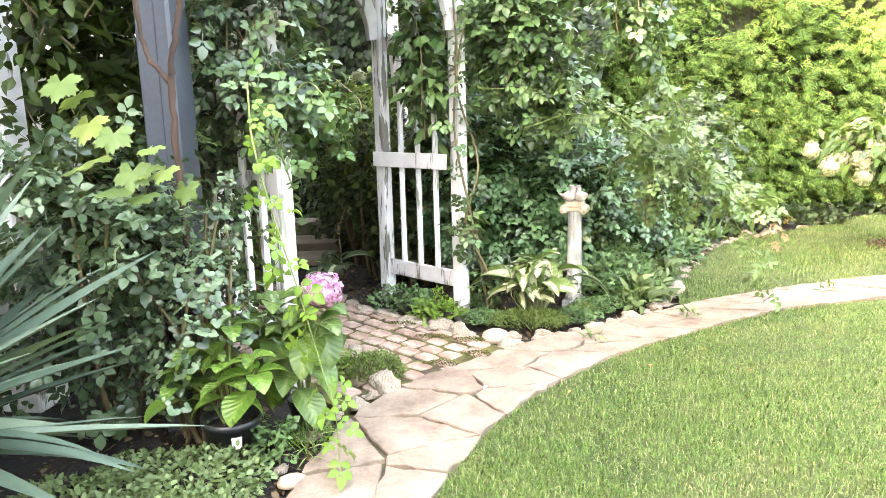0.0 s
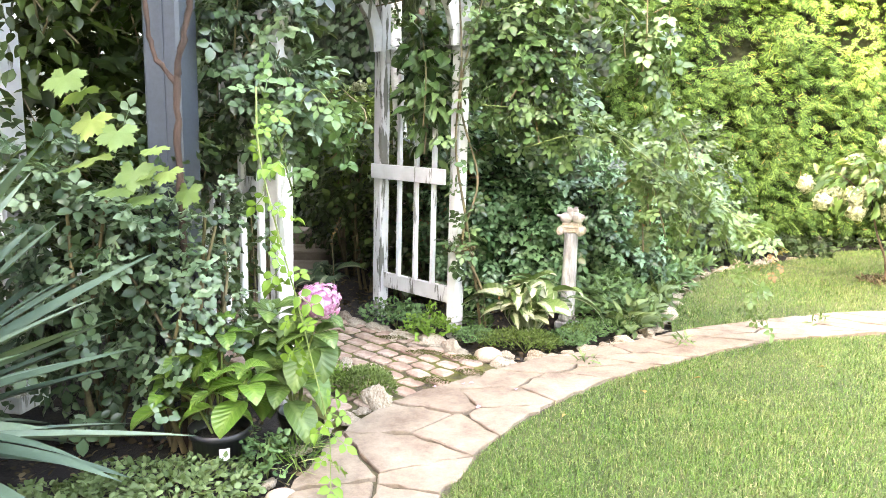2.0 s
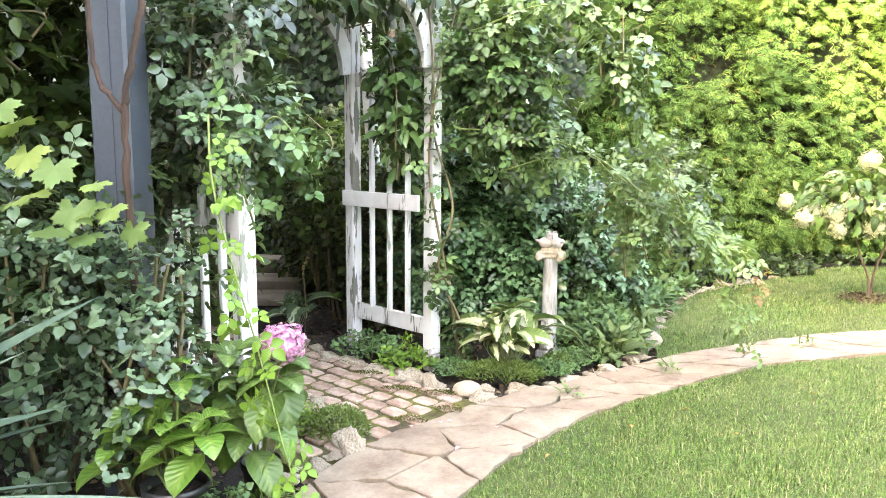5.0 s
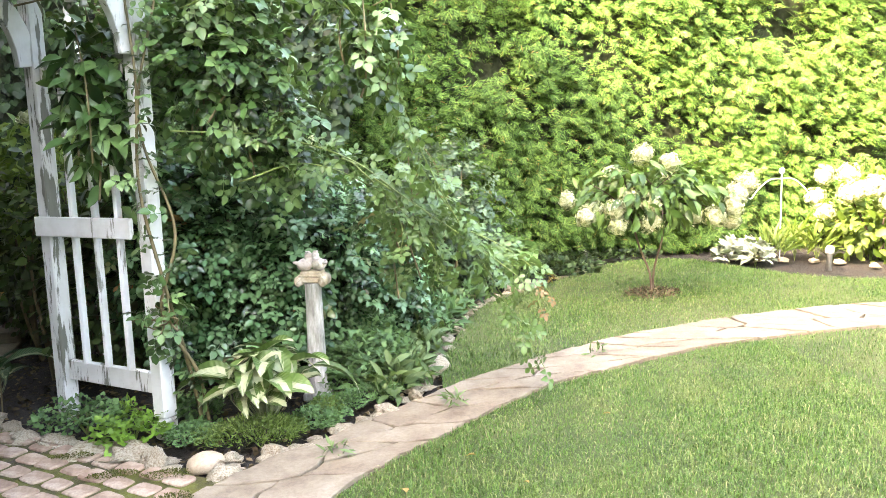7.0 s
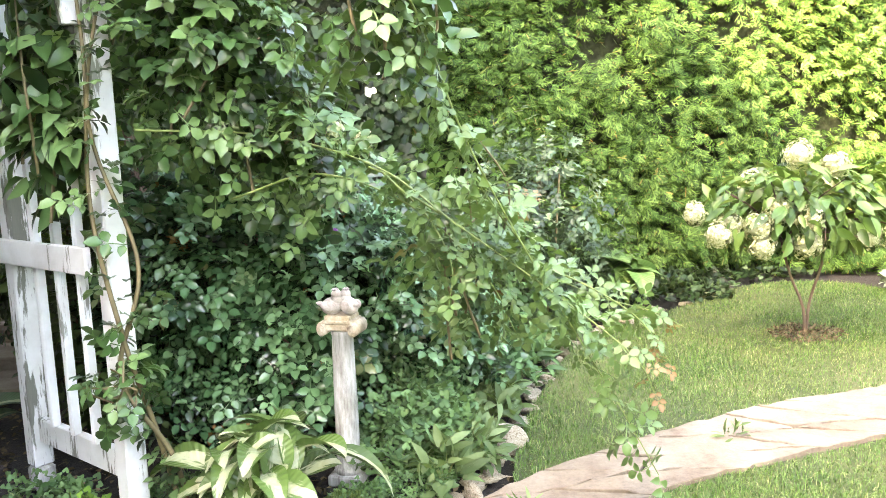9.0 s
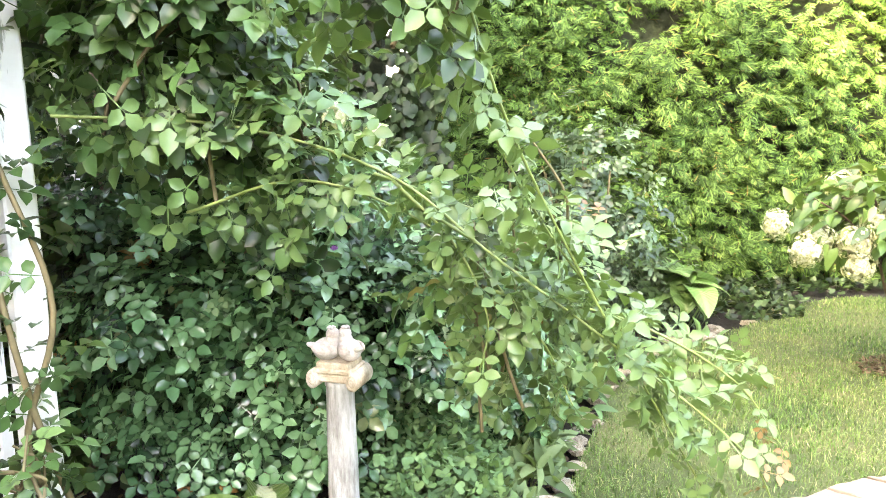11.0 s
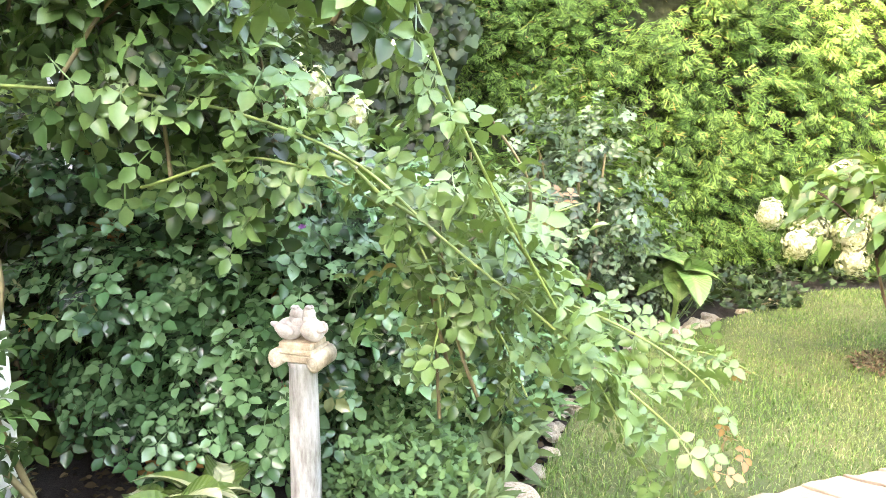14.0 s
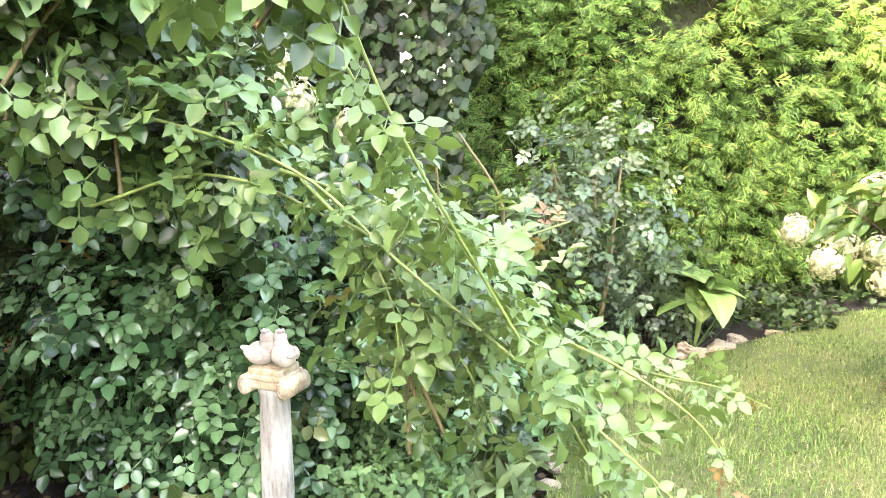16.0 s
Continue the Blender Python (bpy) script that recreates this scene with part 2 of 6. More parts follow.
def grass_mat(name):
    """Mown blades: tone by blade, paler and drier in patches."""
    m, n, l, p = nodes_of(name)
    rnd = n.new("ShaderNodeNewGeometry").outputs["Random Per Island"]
    col = ramp(n, l, rnd, ((0.0, (0.026, 0.066, 0.008)), (0.45, (0.072, 0.150, 0.022)), (0.88, (0.150, 0.235, 0.060)), (0.97, (0.34, 0.31, 0.16))))
    dry = mix(n, l, rnd, (0.11, 0.14, 0.035), (0.33, 0.30, 0.14))
    patch = ramp(n, l, noise_of(n, l, 2.6, 7, 0.72), ((0.50, (0, 0, 0)), (0.72, (0.6, 0.6, 0.6))))
    col = mix(n, l, patch, col, dry)
    col = mix(n, l, 0.45, col, ramp(n, l, noise_of(n, l, 1.1, 3), ((0.35, (0.6, 0.75, 0.5)), (0.65, (1, 1, 1)))), "MULTIPLY")
    l.new(col, p.inputs["Base Color"])
    p.inputs["Roughness"].default_value = 0.45
    p.inputs["Specular IOR Level"].default_value = 0.35
    tr = n.new("ShaderNodeBsdfTranslucent")
    l.new(col, tr.inputs[0])
    ms = n.new("ShaderNodeMixShader")
    ms.inputs[0].default_value = 0.3
    l.new(p.outputs[0], ms.inputs[1])
    l.new(tr.outputs[0], ms.inputs[2])
    l.new(ms.outputs[0], n["Material Output"].inputs[0])
    return m


L_GRASS = grass_mat("grass_blade")
L_LITTER = leaf_mat("leaf_litter", (0.022, 0.014, 0.008), (0.074, 0.048, 0.027), (0.176, 0.128, 0.080), 0.8, 0.05)
L_SILVER = leaf_mat("silver_leaf", (0.15, 0.17, 0.13), (0.32, 0.35, 0.29), (0.5, 0.52, 0.46), 0.7, 0.1)
L_MOSS = leaf_mat("moss_tuft", (0.028, 0.032, 0.004), (0.052, 0.056, 0.008), (0.085, 0.08, 0.014), 0.9, 0.05)
L_DRY = leaf_mat("fallen_leaf", (0.225, 0.105, 0.030), (0.320, 0.176, 0.064), (0.391, 0.272, 0.119), 0.7, 0.2)


# ---- mesh helpers ----
def fast_mesh(name, verts, polys, mats, smooth=True):
    """A mesh from arrays; polys is (m, k)."""
    verts, polys = np.asarray(verts, np.float32), np.asarray(polys, np.int32)
    me = bpy.data.meshes.new(name)
    me.vertices.add(len(verts))
    me.vertices.foreach_set("co", verts.ravel())
    me.loops.add(polys.size)
    me.loops.foreach_set("vertex_index", polys.ravel())
    me.polygons.add(len(polys))
    me.polygons.foreach_set("loop_start", np.arange(0, polys.size, polys.shape[1], dtype=np.int32))
    if smooth:
        me.polygons.foreach_set("use_smooth", np.ones(len(polys), bool))
    me.update(calc_edges=True)
    for m in mats if isinstance(mats, (list, tuple)) else [mats]:
        me.materials.append(m)
    return me


def part(name, bm, material, parent=None, label=""):
    """Links a bmesh, or a ready mesh, as one object, under its thing if there is one."""
    if isinstance(bm, bmesh.types.BMesh):
        me = bpy.data.meshes.new(name)
        bm.to_mesh(me)
        bm.free()
        me.materials.append(material)
    else:
        me = bm
    ob = new(name, me)
    if parent is not None:
        ob.parent = parent
    if label:
        ob["label"] = label
    return ob


def thing(name, label, category, at=(0, 0, 0), group="", kind=""):
    ob = new(name)
    ob.location = at
    ob.empty_display_size = 0.1
    return tagged(ob, label, category, group, kind)


def smooth(bm):
    for f in bm.faces:
        f.smooth = True
    return bm


def box(bm, size, m=None, bevel=0.004):
    """A board with softened edges, centred on m."""
    b = bmesh.new()
    bmesh.ops.create_cube(b, size=1, matrix=Matrix.Diagonal((*size, 1)))
    if bevel:
        bmesh.ops.bevel(b, geom=b.edges[:], offset=bevel, segments=1, affect="EDGES")
    if m is not None:
        b.transform(m)
    me = bpy.data.meshes.new("tmp")
    b.to_mesh(me)
    b.free()
    bm.from_mesh(me)
    bpy.data.meshes.remove(me)
    return bm


def along(a, b, up=(0, 0, 1)):
    """A pose at the middle of a to b with its x axis along it."""
    a, b = Vector(a), Vector(b)
    x = (b - a).normalized()
    y = Vector(up).cross(x).normalized()
    z = x.cross(y)
    m = Matrix((x, y, z)).transposed().to_4x4()
    m.translation = (a + b) / 2
    return m


def tube_arrays(pts, radii, seg=6):
    pts = np.asarray(pts, float)
    n = len(pts)
    radii = np.broadcast_to(radii, n)
    t = np.gradient(pts, axis=0)
    t /= np.linalg.norm(t, axis=1)[:, None] + 1e-9
    ref = np.where(np.abs(t[:, 2:3]) > 0.9, [[1.0, 0, 0]], [[0, 0, 1.0]])
    x = np.cross(t, ref)
    x /= np.linalg.norm(x, axis=1)[:, None] + 1e-9
    y = np.cross(t, x)
    a = np.linspace(0, 2 * np.pi, seg, endpoint=False)
    v = pts[:, None] + radii[:, None, None] * (np.cos(a)[None, :, None] * x[:, None] + np.sin(a)[None, :, None] * y[:, None])
    i, j = np.meshgrid(np.arange(n - 1), np.arange(seg), indexing="ij")
    f = np.stack([i * seg + j, i * seg + (j + 1) % seg, (i + 1) * seg + (j + 1) % seg, (i + 1) * seg + j], -1).reshape(-1, 4)
    return v.reshape(-1, 3), f


def tubes_mesh(name, lines, mat, seg=6):
    """Many bent stems joined: each a (points, radii)."""
    vs, fs, k = [], [], 0
    for pts, r in lines:
        v, f = tube_arrays(pts, r, seg)
        vs.append(v)
        fs.append(f + k)
        k += len(v)
    return fast_mesh(name, np.concatenate(vs), np.concatenate(fs), mat)


def curve_pts(ctrl, n=24):
    """A smooth line through the given points."""
    c = np.asarray(ctrl, float)
    c = np.vstack([2 * c[0] - c[1], c, 2 * c[-1] - c[-2]])
    out = []
    seg = len(c) - 3
    for s in np.linspace(0, seg - 1e-6, n):
        i = int(s)
        t = s - i
        p0, p1, p2, p3 = c[i:i + 4]
        out.append(0.5 * (2 * p1 + (p2 - p0) * t + (2 * p0 - 5 * p1 + 4 * p2 - p3) * t * t + (3 * p1 - p0 - 3 * p2 + p3) * t ** 3))
    return np.array(out)


def unit(v):
    return v / (np.linalg.norm(v, axis=-1, keepdims=True) + 1e-9)


def scatter(name, template, P, tip, nrm, S, mats):
    """Copies of a leaf shape at P, tip along tip, face towards nrm, joined into one mesh."""
    tv, tf = template
    P, S = np.asarray(P), np.asarray(S)
    Y = unit(tip)
    X = unit(np.cross(Y, nrm))
    Z = np.cross(X, Y)
    v = P[:, None] + S[:, None, None] * (tv[None, :, 0:1] * X[:, None] + tv[None, :, 1:2] * Y[:, None] + tv[None, :, 2:3] * Z[:, None])
    f = tf[None] + (np.arange(len(P)) * len(tv))[:, None, None]
    return fast_mesh(name, v.reshape(-1, 3), f.reshape(-1, 3), mats)


def leaf_shape(width=0.55, fold=0.10, droop=0.12, rows=3, point=1.0, wave=0.0):
    """One leaf of length 1: folded on its midrib, tip bent down."""
    v, f = [(0, 0, 0)], []
    for i in range(1, rows + 1):
        t = i / (rows + 1)
        w = width / 2 * math.sin(math.pi * t ** 0.8) ** 0.75
        z = -droop * t * t
        v += [(-w, t, z + fold * w * 2 + wave * (i % 2)), (0, t, z), (w, t, z + fold * w * 2 - wave * (i % 2))]
    v.append((0, point, -droop))
    f += [(0, 2, 1), (0, 3, 2)]
    for i in range(rows - 1):
        a = 1 + 3 * i
        f += [(a, a + 1, a + 4), (a, a + 4, a + 3), (a + 1, a + 2, a + 5), (a + 1, a + 5, a + 4)]
    a, e = 1 + 3 * (rows - 1), len(v) - 1
    f += [(a, a + 1, e), (a + 1, a + 2, e)]
    return np.array(v, float), np.array(f)


def compose(parts_):
    """Several leaf shapes, each (shape, x, y, z, turn, size, tilt), in one shape."""
    vs, fs, k = [], [], 0
    for (v, f), x, y, z, turn, size, tilt in parts_:
        m = np.array((Matrix.Rotation(turn, 3, "Z") @ Matrix.Rotation(tilt, 3, "Y")))
        vs.append(v @ m.T * size + (x, y, z))
        fs.append(f + k)
        k += len(v)
    return np.concatenate(vs), np.concatenate(fs)


def lobed(lobes, depth, flat=0.05, jag=0):
    """A flat lobed leaf: radius by angle from the stalk's end."""
    n = 4 * lobes + 1 if not jag else 8 * lobes + 1
    a = np.linspace(-2.55, 2.55, n)
    r = 0.52 * (1 - depth * (0.5 - 0.5 * np.cos(np.linspace(0, 2 * np.pi * lobes, n) + np.pi)) ** 1.0)
    r *= 0.78 + 0.32 * np.cos(a * 0.6)
    if jag:
        r *= 1 + 0.09 * np.where(np.arange(n) % 2, 1, -1)
    v = np.column_stack([r * np.sin(a), 0.42 + r * np.cos(a), flat * np.cos(a * lobes) - 0.25 * r * r])
    v = np.vstack([[0, 0.42, 0.02], v])
    f = np.array([(0, i + 1, i) for i in range(1, n)])
    return v, f


LEAF = leaf_shape(0.58, 0.24, 0.18, 3)
LEAF_S = leaf_shape(0.66, 0.12, 0.14, 2)
LEAFLET = leaf_shape(0.66, 0.22, 0.18, 2, 0.94)


def weld(shape, near=0.006):
    """Joins corners that meet, so that a compound leaf hangs together."""
    v, f = shape
    keep, index = [], []
    for p in v:
        for k, q in enumerate(keep):
            if np.abs(p - q).max() < near:
                index.append(k)
                break
        else:
            index.append(len(keep))
            keep.append(p)
    return np.array(keep), np.array(index)[f]


RACHIS = (np.array([(0, 0, 0), (0.012, 0.20, 0), (-0.012, 0.20, 0), (0.012, 0.52, 0), (-0.012, 0.52, 0), (0, 0.62, 0)], float),
          np.array([(0, 1, 2), (1, 3, 2), (3, 4, 2), (3, 5, 4)]))
ROSE5 = weld(compose([(RACHIS, 0, 0, 0, 0, 1, 0), (LEAFLET, 0, 0.62, 0, 0, 0.42, 0), (LEAFLET, 0.012, 0.52, 0, -1.2, 0.36, -0.25), (LEAFLET, -0.012, 0.52, 0, 1.2, 0.36, 0.25),
                      (LEAFLET, 0.012, 0.20, 0, -1.25, 0.31, -0.3), (LEAFLET, -0.012, 0.20, 0, 1.25, 0.31, 0.3)]))
LEAF_LONG = leaf_shape(0.46, 0.20, 0.30, 3)
IVY = lobed(3, 0.32)
GRAPE = lobed(5, 0.30, 0.04, 1)
COLUMB = compose([(lobed(3, 0.3, 0.09), 0, 0.52, 0, 0, 0.50, 0), (lobed(3, 0.3, 0.09), -0.10, 0.40, -0.02, 1.45, 0.44, 0.3), (lobed(3, 0.3, 0.09), 0.10, 0.40, -0.02, -1.45, 0.44, -0.3)])


# ---- plan: edges of the path, the lawns and the beds ----
INNER = curve_pts([(0.6, -6.4), (0.4, -3.0), (0.20, -0.6), (0.10, 0.4), (0.06, 1.4), (0.07, 2.2), (0.13, 2.75), (0.21, 3.1), (0.31, 3.45), (0.54, 3.88), (0.82, 4.27), (1.14, 4.57),
                   (1.5, 4.88), (1.9, 5.17), (2.4, 5.37), (2.95, 5.55), (3.55, 5.64), (4.2, 5.64), (5.2, 5.5), (6.6, 4.8), (8.6, 3.6), (11.8, 1.2)], 220)
OUTER = curve_pts([(0.0, -6.4), (-0.22, -3.0), (-0.42, -0.6), (-0.46, 0.4), (-0.44, 1.4), (-0.41, 2.2), (-0.40, 2.7), (-0.40, 3.1), (-0.33, 3.5), (-0.14, 3.88), (0.10, 4.2), (0.36, 4.5),
                   (0.65, 4.73), (1.01, 5.05), (1.30, 5.28), (1.66, 5.53), (2.3, 5.88), (3.1, 6.15), (4.0, 6.28), (5.2, 6.2), (6.9, 5.45), (9.0, 4.15), (12.1, 1.8)], 220)
BED = curve_pts([(1.30, 5.29), (1.34, 5.65), (1.45, 6.1), (1.63, 6.65), (1.78, 7.05), (2.05, 7.52), (2.5, 7.93), (2.95, 8.3), (3.35, 8.72), (3.9, 8.98), (4.5, 8.75), (4.75, 8.0), (5.2, 7.35), (6.4, 6.9), (8.0, 6.5), (12.2, 4.9)], 80)
NR, FR, NL = Vector((-0.115, 5.03, 0)), Vector((-0.715, 5.455, 0)), Vector((-0.74, 3.65, 0))
FL = NL + FR - NR
AX = (FR - NR).normalized()
HEDGE_Y, IVY_Y = 9.35, 8.35


def inside(poly, xy):
    """Which points lie in a polygon."""
    x, y = xy[:, 0], xy[:, 1]
    ok = np.zeros(len(xy), bool)
    for (x0, y0), (x1, y1) in zip(poly, np.roll(poly, -1, 0)):
        ok ^= ((y0 > y) != (y1 > y)) & (x < (x1 - x0) * (y - y0) / (y1 - y0 + 1e-12) + x0)
    return ok


def rise(x):
    """How far the garden has climbed above the arbor's foot, going east."""
    return 0.027 * np.clip(np.asarray(x, float) - RISE_FROM, 0, RISE_TO - RISE_FROM)


RISE_FROM, RISE_TO = 0.7, 4.3


def sheet(name, poly, z, mat, label, cat, kind="structure"):
    """A flat piece of ground inside an outline, with a rim that goes down."""
    bm = bmesh.new()
    top = [bm.verts.new((x, y, z)) for x, y in poly]
    low = [bm.verts.new((x, y, z - 0.12)) for x, y in poly]
    bm.faces.new(top)
    for i in range(len(top)):
        j = (i + 1) % len(top)
        bm.faces.new((top[i], low[i], low[j], top[j]))
    bmesh.ops.triangulate(bm, faces=bm.faces[:])
    for x in (RISE_FROM, RISE_TO):
        bmesh.ops.bisect_plane(bm, geom=bm.verts[:] + bm.edges[:] + bm.faces[:], plane_co=(x, 0, 0), plane_no=(1, 0, 0))
    bmesh.ops.triangulate(bm, faces=bm.faces[:])
    bmesh.ops.recalc_face_normals(bm, faces=bm.faces[:])
    return tagged(part(name, bm, mat), label, cat, kind=kind)


# ground: soil near, one sheet to the horizon
g = np.linspace(-1, 1, 161)
g = np.sign(g) * (np.abs(g) * 12 + np.abs(g) ** 9 * 380)
gx, gy = np.meshgrid(g + 1, g + 5, indexing="ij")
gz = -0.045 + 0.012 * np.array([noise.noise((x * 3, y * 3, 0)) for x, y in zip(gx.ravel(), gy.ravel())])
gi, gj = np.meshgrid(np.arange(160), np.arange(160), indexing="ij")
gf = np.stack([gi * 161 + gj, (gi + 1) * 161 + gj, (gi + 1) * 161 + gj + 1, gi * 161 + gj + 1], -1).reshape(-1, 4)
tagged(new("ground", fast_mesh("ground", np.column_stack([gx.ravel(), gy.ravel(), gz]), gf, M_SOIL)), "dark crumbly garden soil under the beds", "ground", kind="structure")

LAWN_A = np.vstack([INNER[::2], [(11.8, -6.4)]])
LAWN_B = np.vstack([OUTER[np.argmin(np.hypot(*(OUTER - (1.30, 5.29)).T))::2], BED[::-1]])
sheet("lawn", LAWN_A, -0.006, M_TURF, "short mown green turf beside the flagstone path", "lawn")
sheet("lawn", LAWN_B, -0.006, M_TURF, "short mown green turf in front of the thuja hedge", "lawn")


def grass(name, poly, density, limits, height, label):
    x0, y0, x1, y1 = limits
    n = int((x1 - x0) * (y1 - y0) * density)
    xy = np.column_stack([rng.uniform(x0, x1, n), rng.uniform(y0, y1, n)])
    xy = xy[inside(poly, xy)]
    # thinner and shorter here and there
    f = np.sin(xy[:, 0] * 3.1 + np.sin(xy[:, 1] * 2.3)) * np.sin(xy[:, 1] * 2.7 + xy[:, 0])
    keep = rng.random(len(xy)) < 0.85 + 0.3 * f
    xy, f = xy[keep], f[keep]
    n = len(xy)
    h = height * rng.uniform(0.5, 1.25, n) * (1 + 0.2 * f)
    a = rng.uniform(0, 2 * np.pi, n)
    lean = rng.uniform(0.2, 1.3, n)
    d = np.column_stack([np.cos(a), np.sin(a), np.zeros(n)])
    w = np.column_stack([-np.sin(a), np.cos(a), np.zeros(n)]) * rng.uniform(0.0009, 0.0019, n)[:, None]
    p = np.column_stack([xy, np.full(n, -0.008)])
    up = np.array([0, 0, 1.0])
    q = p + d * (h * lean * 0.35)[:, None] + up * (h * 0.6)[:, None]
    e = p + d * (h * lean)[:, None] + up * (h * (1.1 - 0.5 * lean))[:, None]
    v = np.stack([p - w, p + w, q - w * 0.8, q + w * 0.8, e], 1).reshape(-1, 3)
    k = (np.arange(n) * 5)[:, None, None]
    fa = np.array([[0, 1, 3], [0, 3, 2], [2, 3, 4]])[None] + k
    return tagged(new(name, fast_mesh(name, v, fa.reshape(-1, 3), L_GRASS)), label, "grass", kind="stuff")


grass("grass", LAWN_A, 19000, (0.05, 2.2, 3.4, 5.6), 0.027, "fine mown lawn grass with a few dry blades")
grass("grass", LAWN_A, 4500, (3.4, 1.8, 7.0, 5.8), 0.030, "fine mown lawn grass beyond the bend of the path")
grass("grass", LAWN_A, 350, (0.1, -6.4, 11.5, 2.2), 0.05, "fine mown lawn grass behind the walk")
grass("grass", LAWN_B, 8500, (1.25, 5.2, 6.8, 9.1), 0.030, "fine mown lawn grass in front of the hedge")

# ---- thuja hedge and ivy screen ----
def spray_shape():
    """A flat fan of narrow scale-leaved twigs, the side twigs forked once more."""
    def twig(w):
        return np.array([(0, 0, 0), (w, 0.55, 0.0), (0, 1, -0.05), (-w, 0.55, 0.0)], float), np.array([(0, 1, 2), (0, 2, 3)])

    bits = [(twig(0.045), 0, 0, 0, 0, 1.0, 0)]
    for i, t in enumerate((0.08, 0.24, 0.40, 0.56, 0.72)):
        side = 1 if i % 2 else -1
        for sg, dt in ((side, 0), (-side, 0.07)):
            s, turn = 0.60 - 0.45 * t, sg * (0.85 - 0.25 * t)
            y = t + dt
            bits.append((twig(0.085), 0, y, -0.05 * y, turn, s, 0.25 * sg))
            if t < 0.3:
                bits.append((twig(0.12), -math.sin(turn) * s * 0.4, y + math.cos(turn) * s * 0.4, -0.06 * y, turn - sg * 0.75, s * 0.45, 0.2 * sg))
    return compose(bits)


SPRAY = spray_shape()


def hedge(name, x0, x1, y, h, n, label):
    """A clipped green wall: a dark core that paints the shade inside, and many sprays that hang outwards."""
    t = thing(name, label, "hedge", ((x0 + x1) / 2, y + 0.5, 0))
    base = Vector(t.location)
    nx, nz = int((x1 - x0) * 6), int(h * 6)
    X, Z = np.meshgrid(np.linspace(x0, x1, nx), np.linspace(-0.05, h, nz), indexing="ij")
    Y = y + 0.46 + 0.13 * np.array([noise.fractal((a * 0.9, 0, b * 0.9), 1, 2, 3) for a, b in zip(X.ravel(), Z.ravel())])
    Y = Y + 0.25 * np.clip(0.35 - Z.ravel(), 0, 1)
    i, j = np.meshgrid(np.arange(nx - 1), np.arange(nz - 1), indexing="ij")
    f = np.stack([i * nz + j, (i + 1) * nz + j, (i + 1) * nz + j + 1, i * nz + j + 1], -1).reshape(-1, 4)
    v = np.column_stack([X.ravel(), Y, Z.ravel()])
    back = v.copy()
    back[:, 1] = y + 1.1
    m = len(v)
    rim = [k * nz + nz - 1 for k in range(nx)]
    top = np.array([(rim[k], rim[k + 1], rim[k + 1] + m, rim[k] + m) for k in range(nx - 1)])
    core = part("core", fast_mesh("core", np.vstack([v, back]) - np.array(base), np.vstack([f, f[:, ::-1] + m, top]), M_GAP_SHADE), None, t)
    # clumps that stand out from the face
    c = max(40, int(n / 34))
    cx, cz = rng.uniform(x0, x1, c), 0.15 + (h - 0.15) * rng.uniform(0, 1, c) ** 1.35
    k = rng.integers(0, c, n)
    px, pz = cx[k] + rng.normal(0, 0.13, n), np.abs(cz[k] + rng.normal(0, 0.10, n))
    bulge = rng.uniform(-0.10, 0.10, c)
    py = y + bulge[k] + 0.13 * np.array([noise.fractal((a * 0.9, 0, b * 0.9), 1, 2, 3) for a, b in zip(px, pz)]) + rng.uniform(0, 1, n) ** 1.2 * 0.44 + 0.2 * np.clip(0.35 - pz, 0, 1)
    a = rng.uniform(-1.5, 1.5, c)[k] + rng.normal(0, 0.55, n)
    tip = np.column_stack([np.sin(a), -rng.uniform(0.3, 0.9, n), -np.cos(a) * 0.75 + rng.normal(0, 0.35, n)])
    nrm = np.column_stack([rng.normal(0, 0.45, n), -0.75 + rng.normal(0, 0.35, n), np.full(n, 0.8)])
    P = np.column_stack([px, py + 0.05, pz]) - np.array(base)
    part("foliage", scatter("foliage", SPRAY, P, tip, nrm, rng.uniform(0.09, 0.17, n), L_THUJA), None, t)
    return t


def part_under(name, mesh, parent, label=""):
    return part(name, mesh, None, parent, label)


hedge("thuja_hedge", 0.6, 7.4, HEDGE_Y, 4.2, 29000, "tall clipped thuja hedge of bright yellow-green sprays")
hedge("thuja_hedge", 7.4, 12.5, HEDGE_Y, 4.2, 3500, "tall clipped thuja hedge continuing past the garden bed")


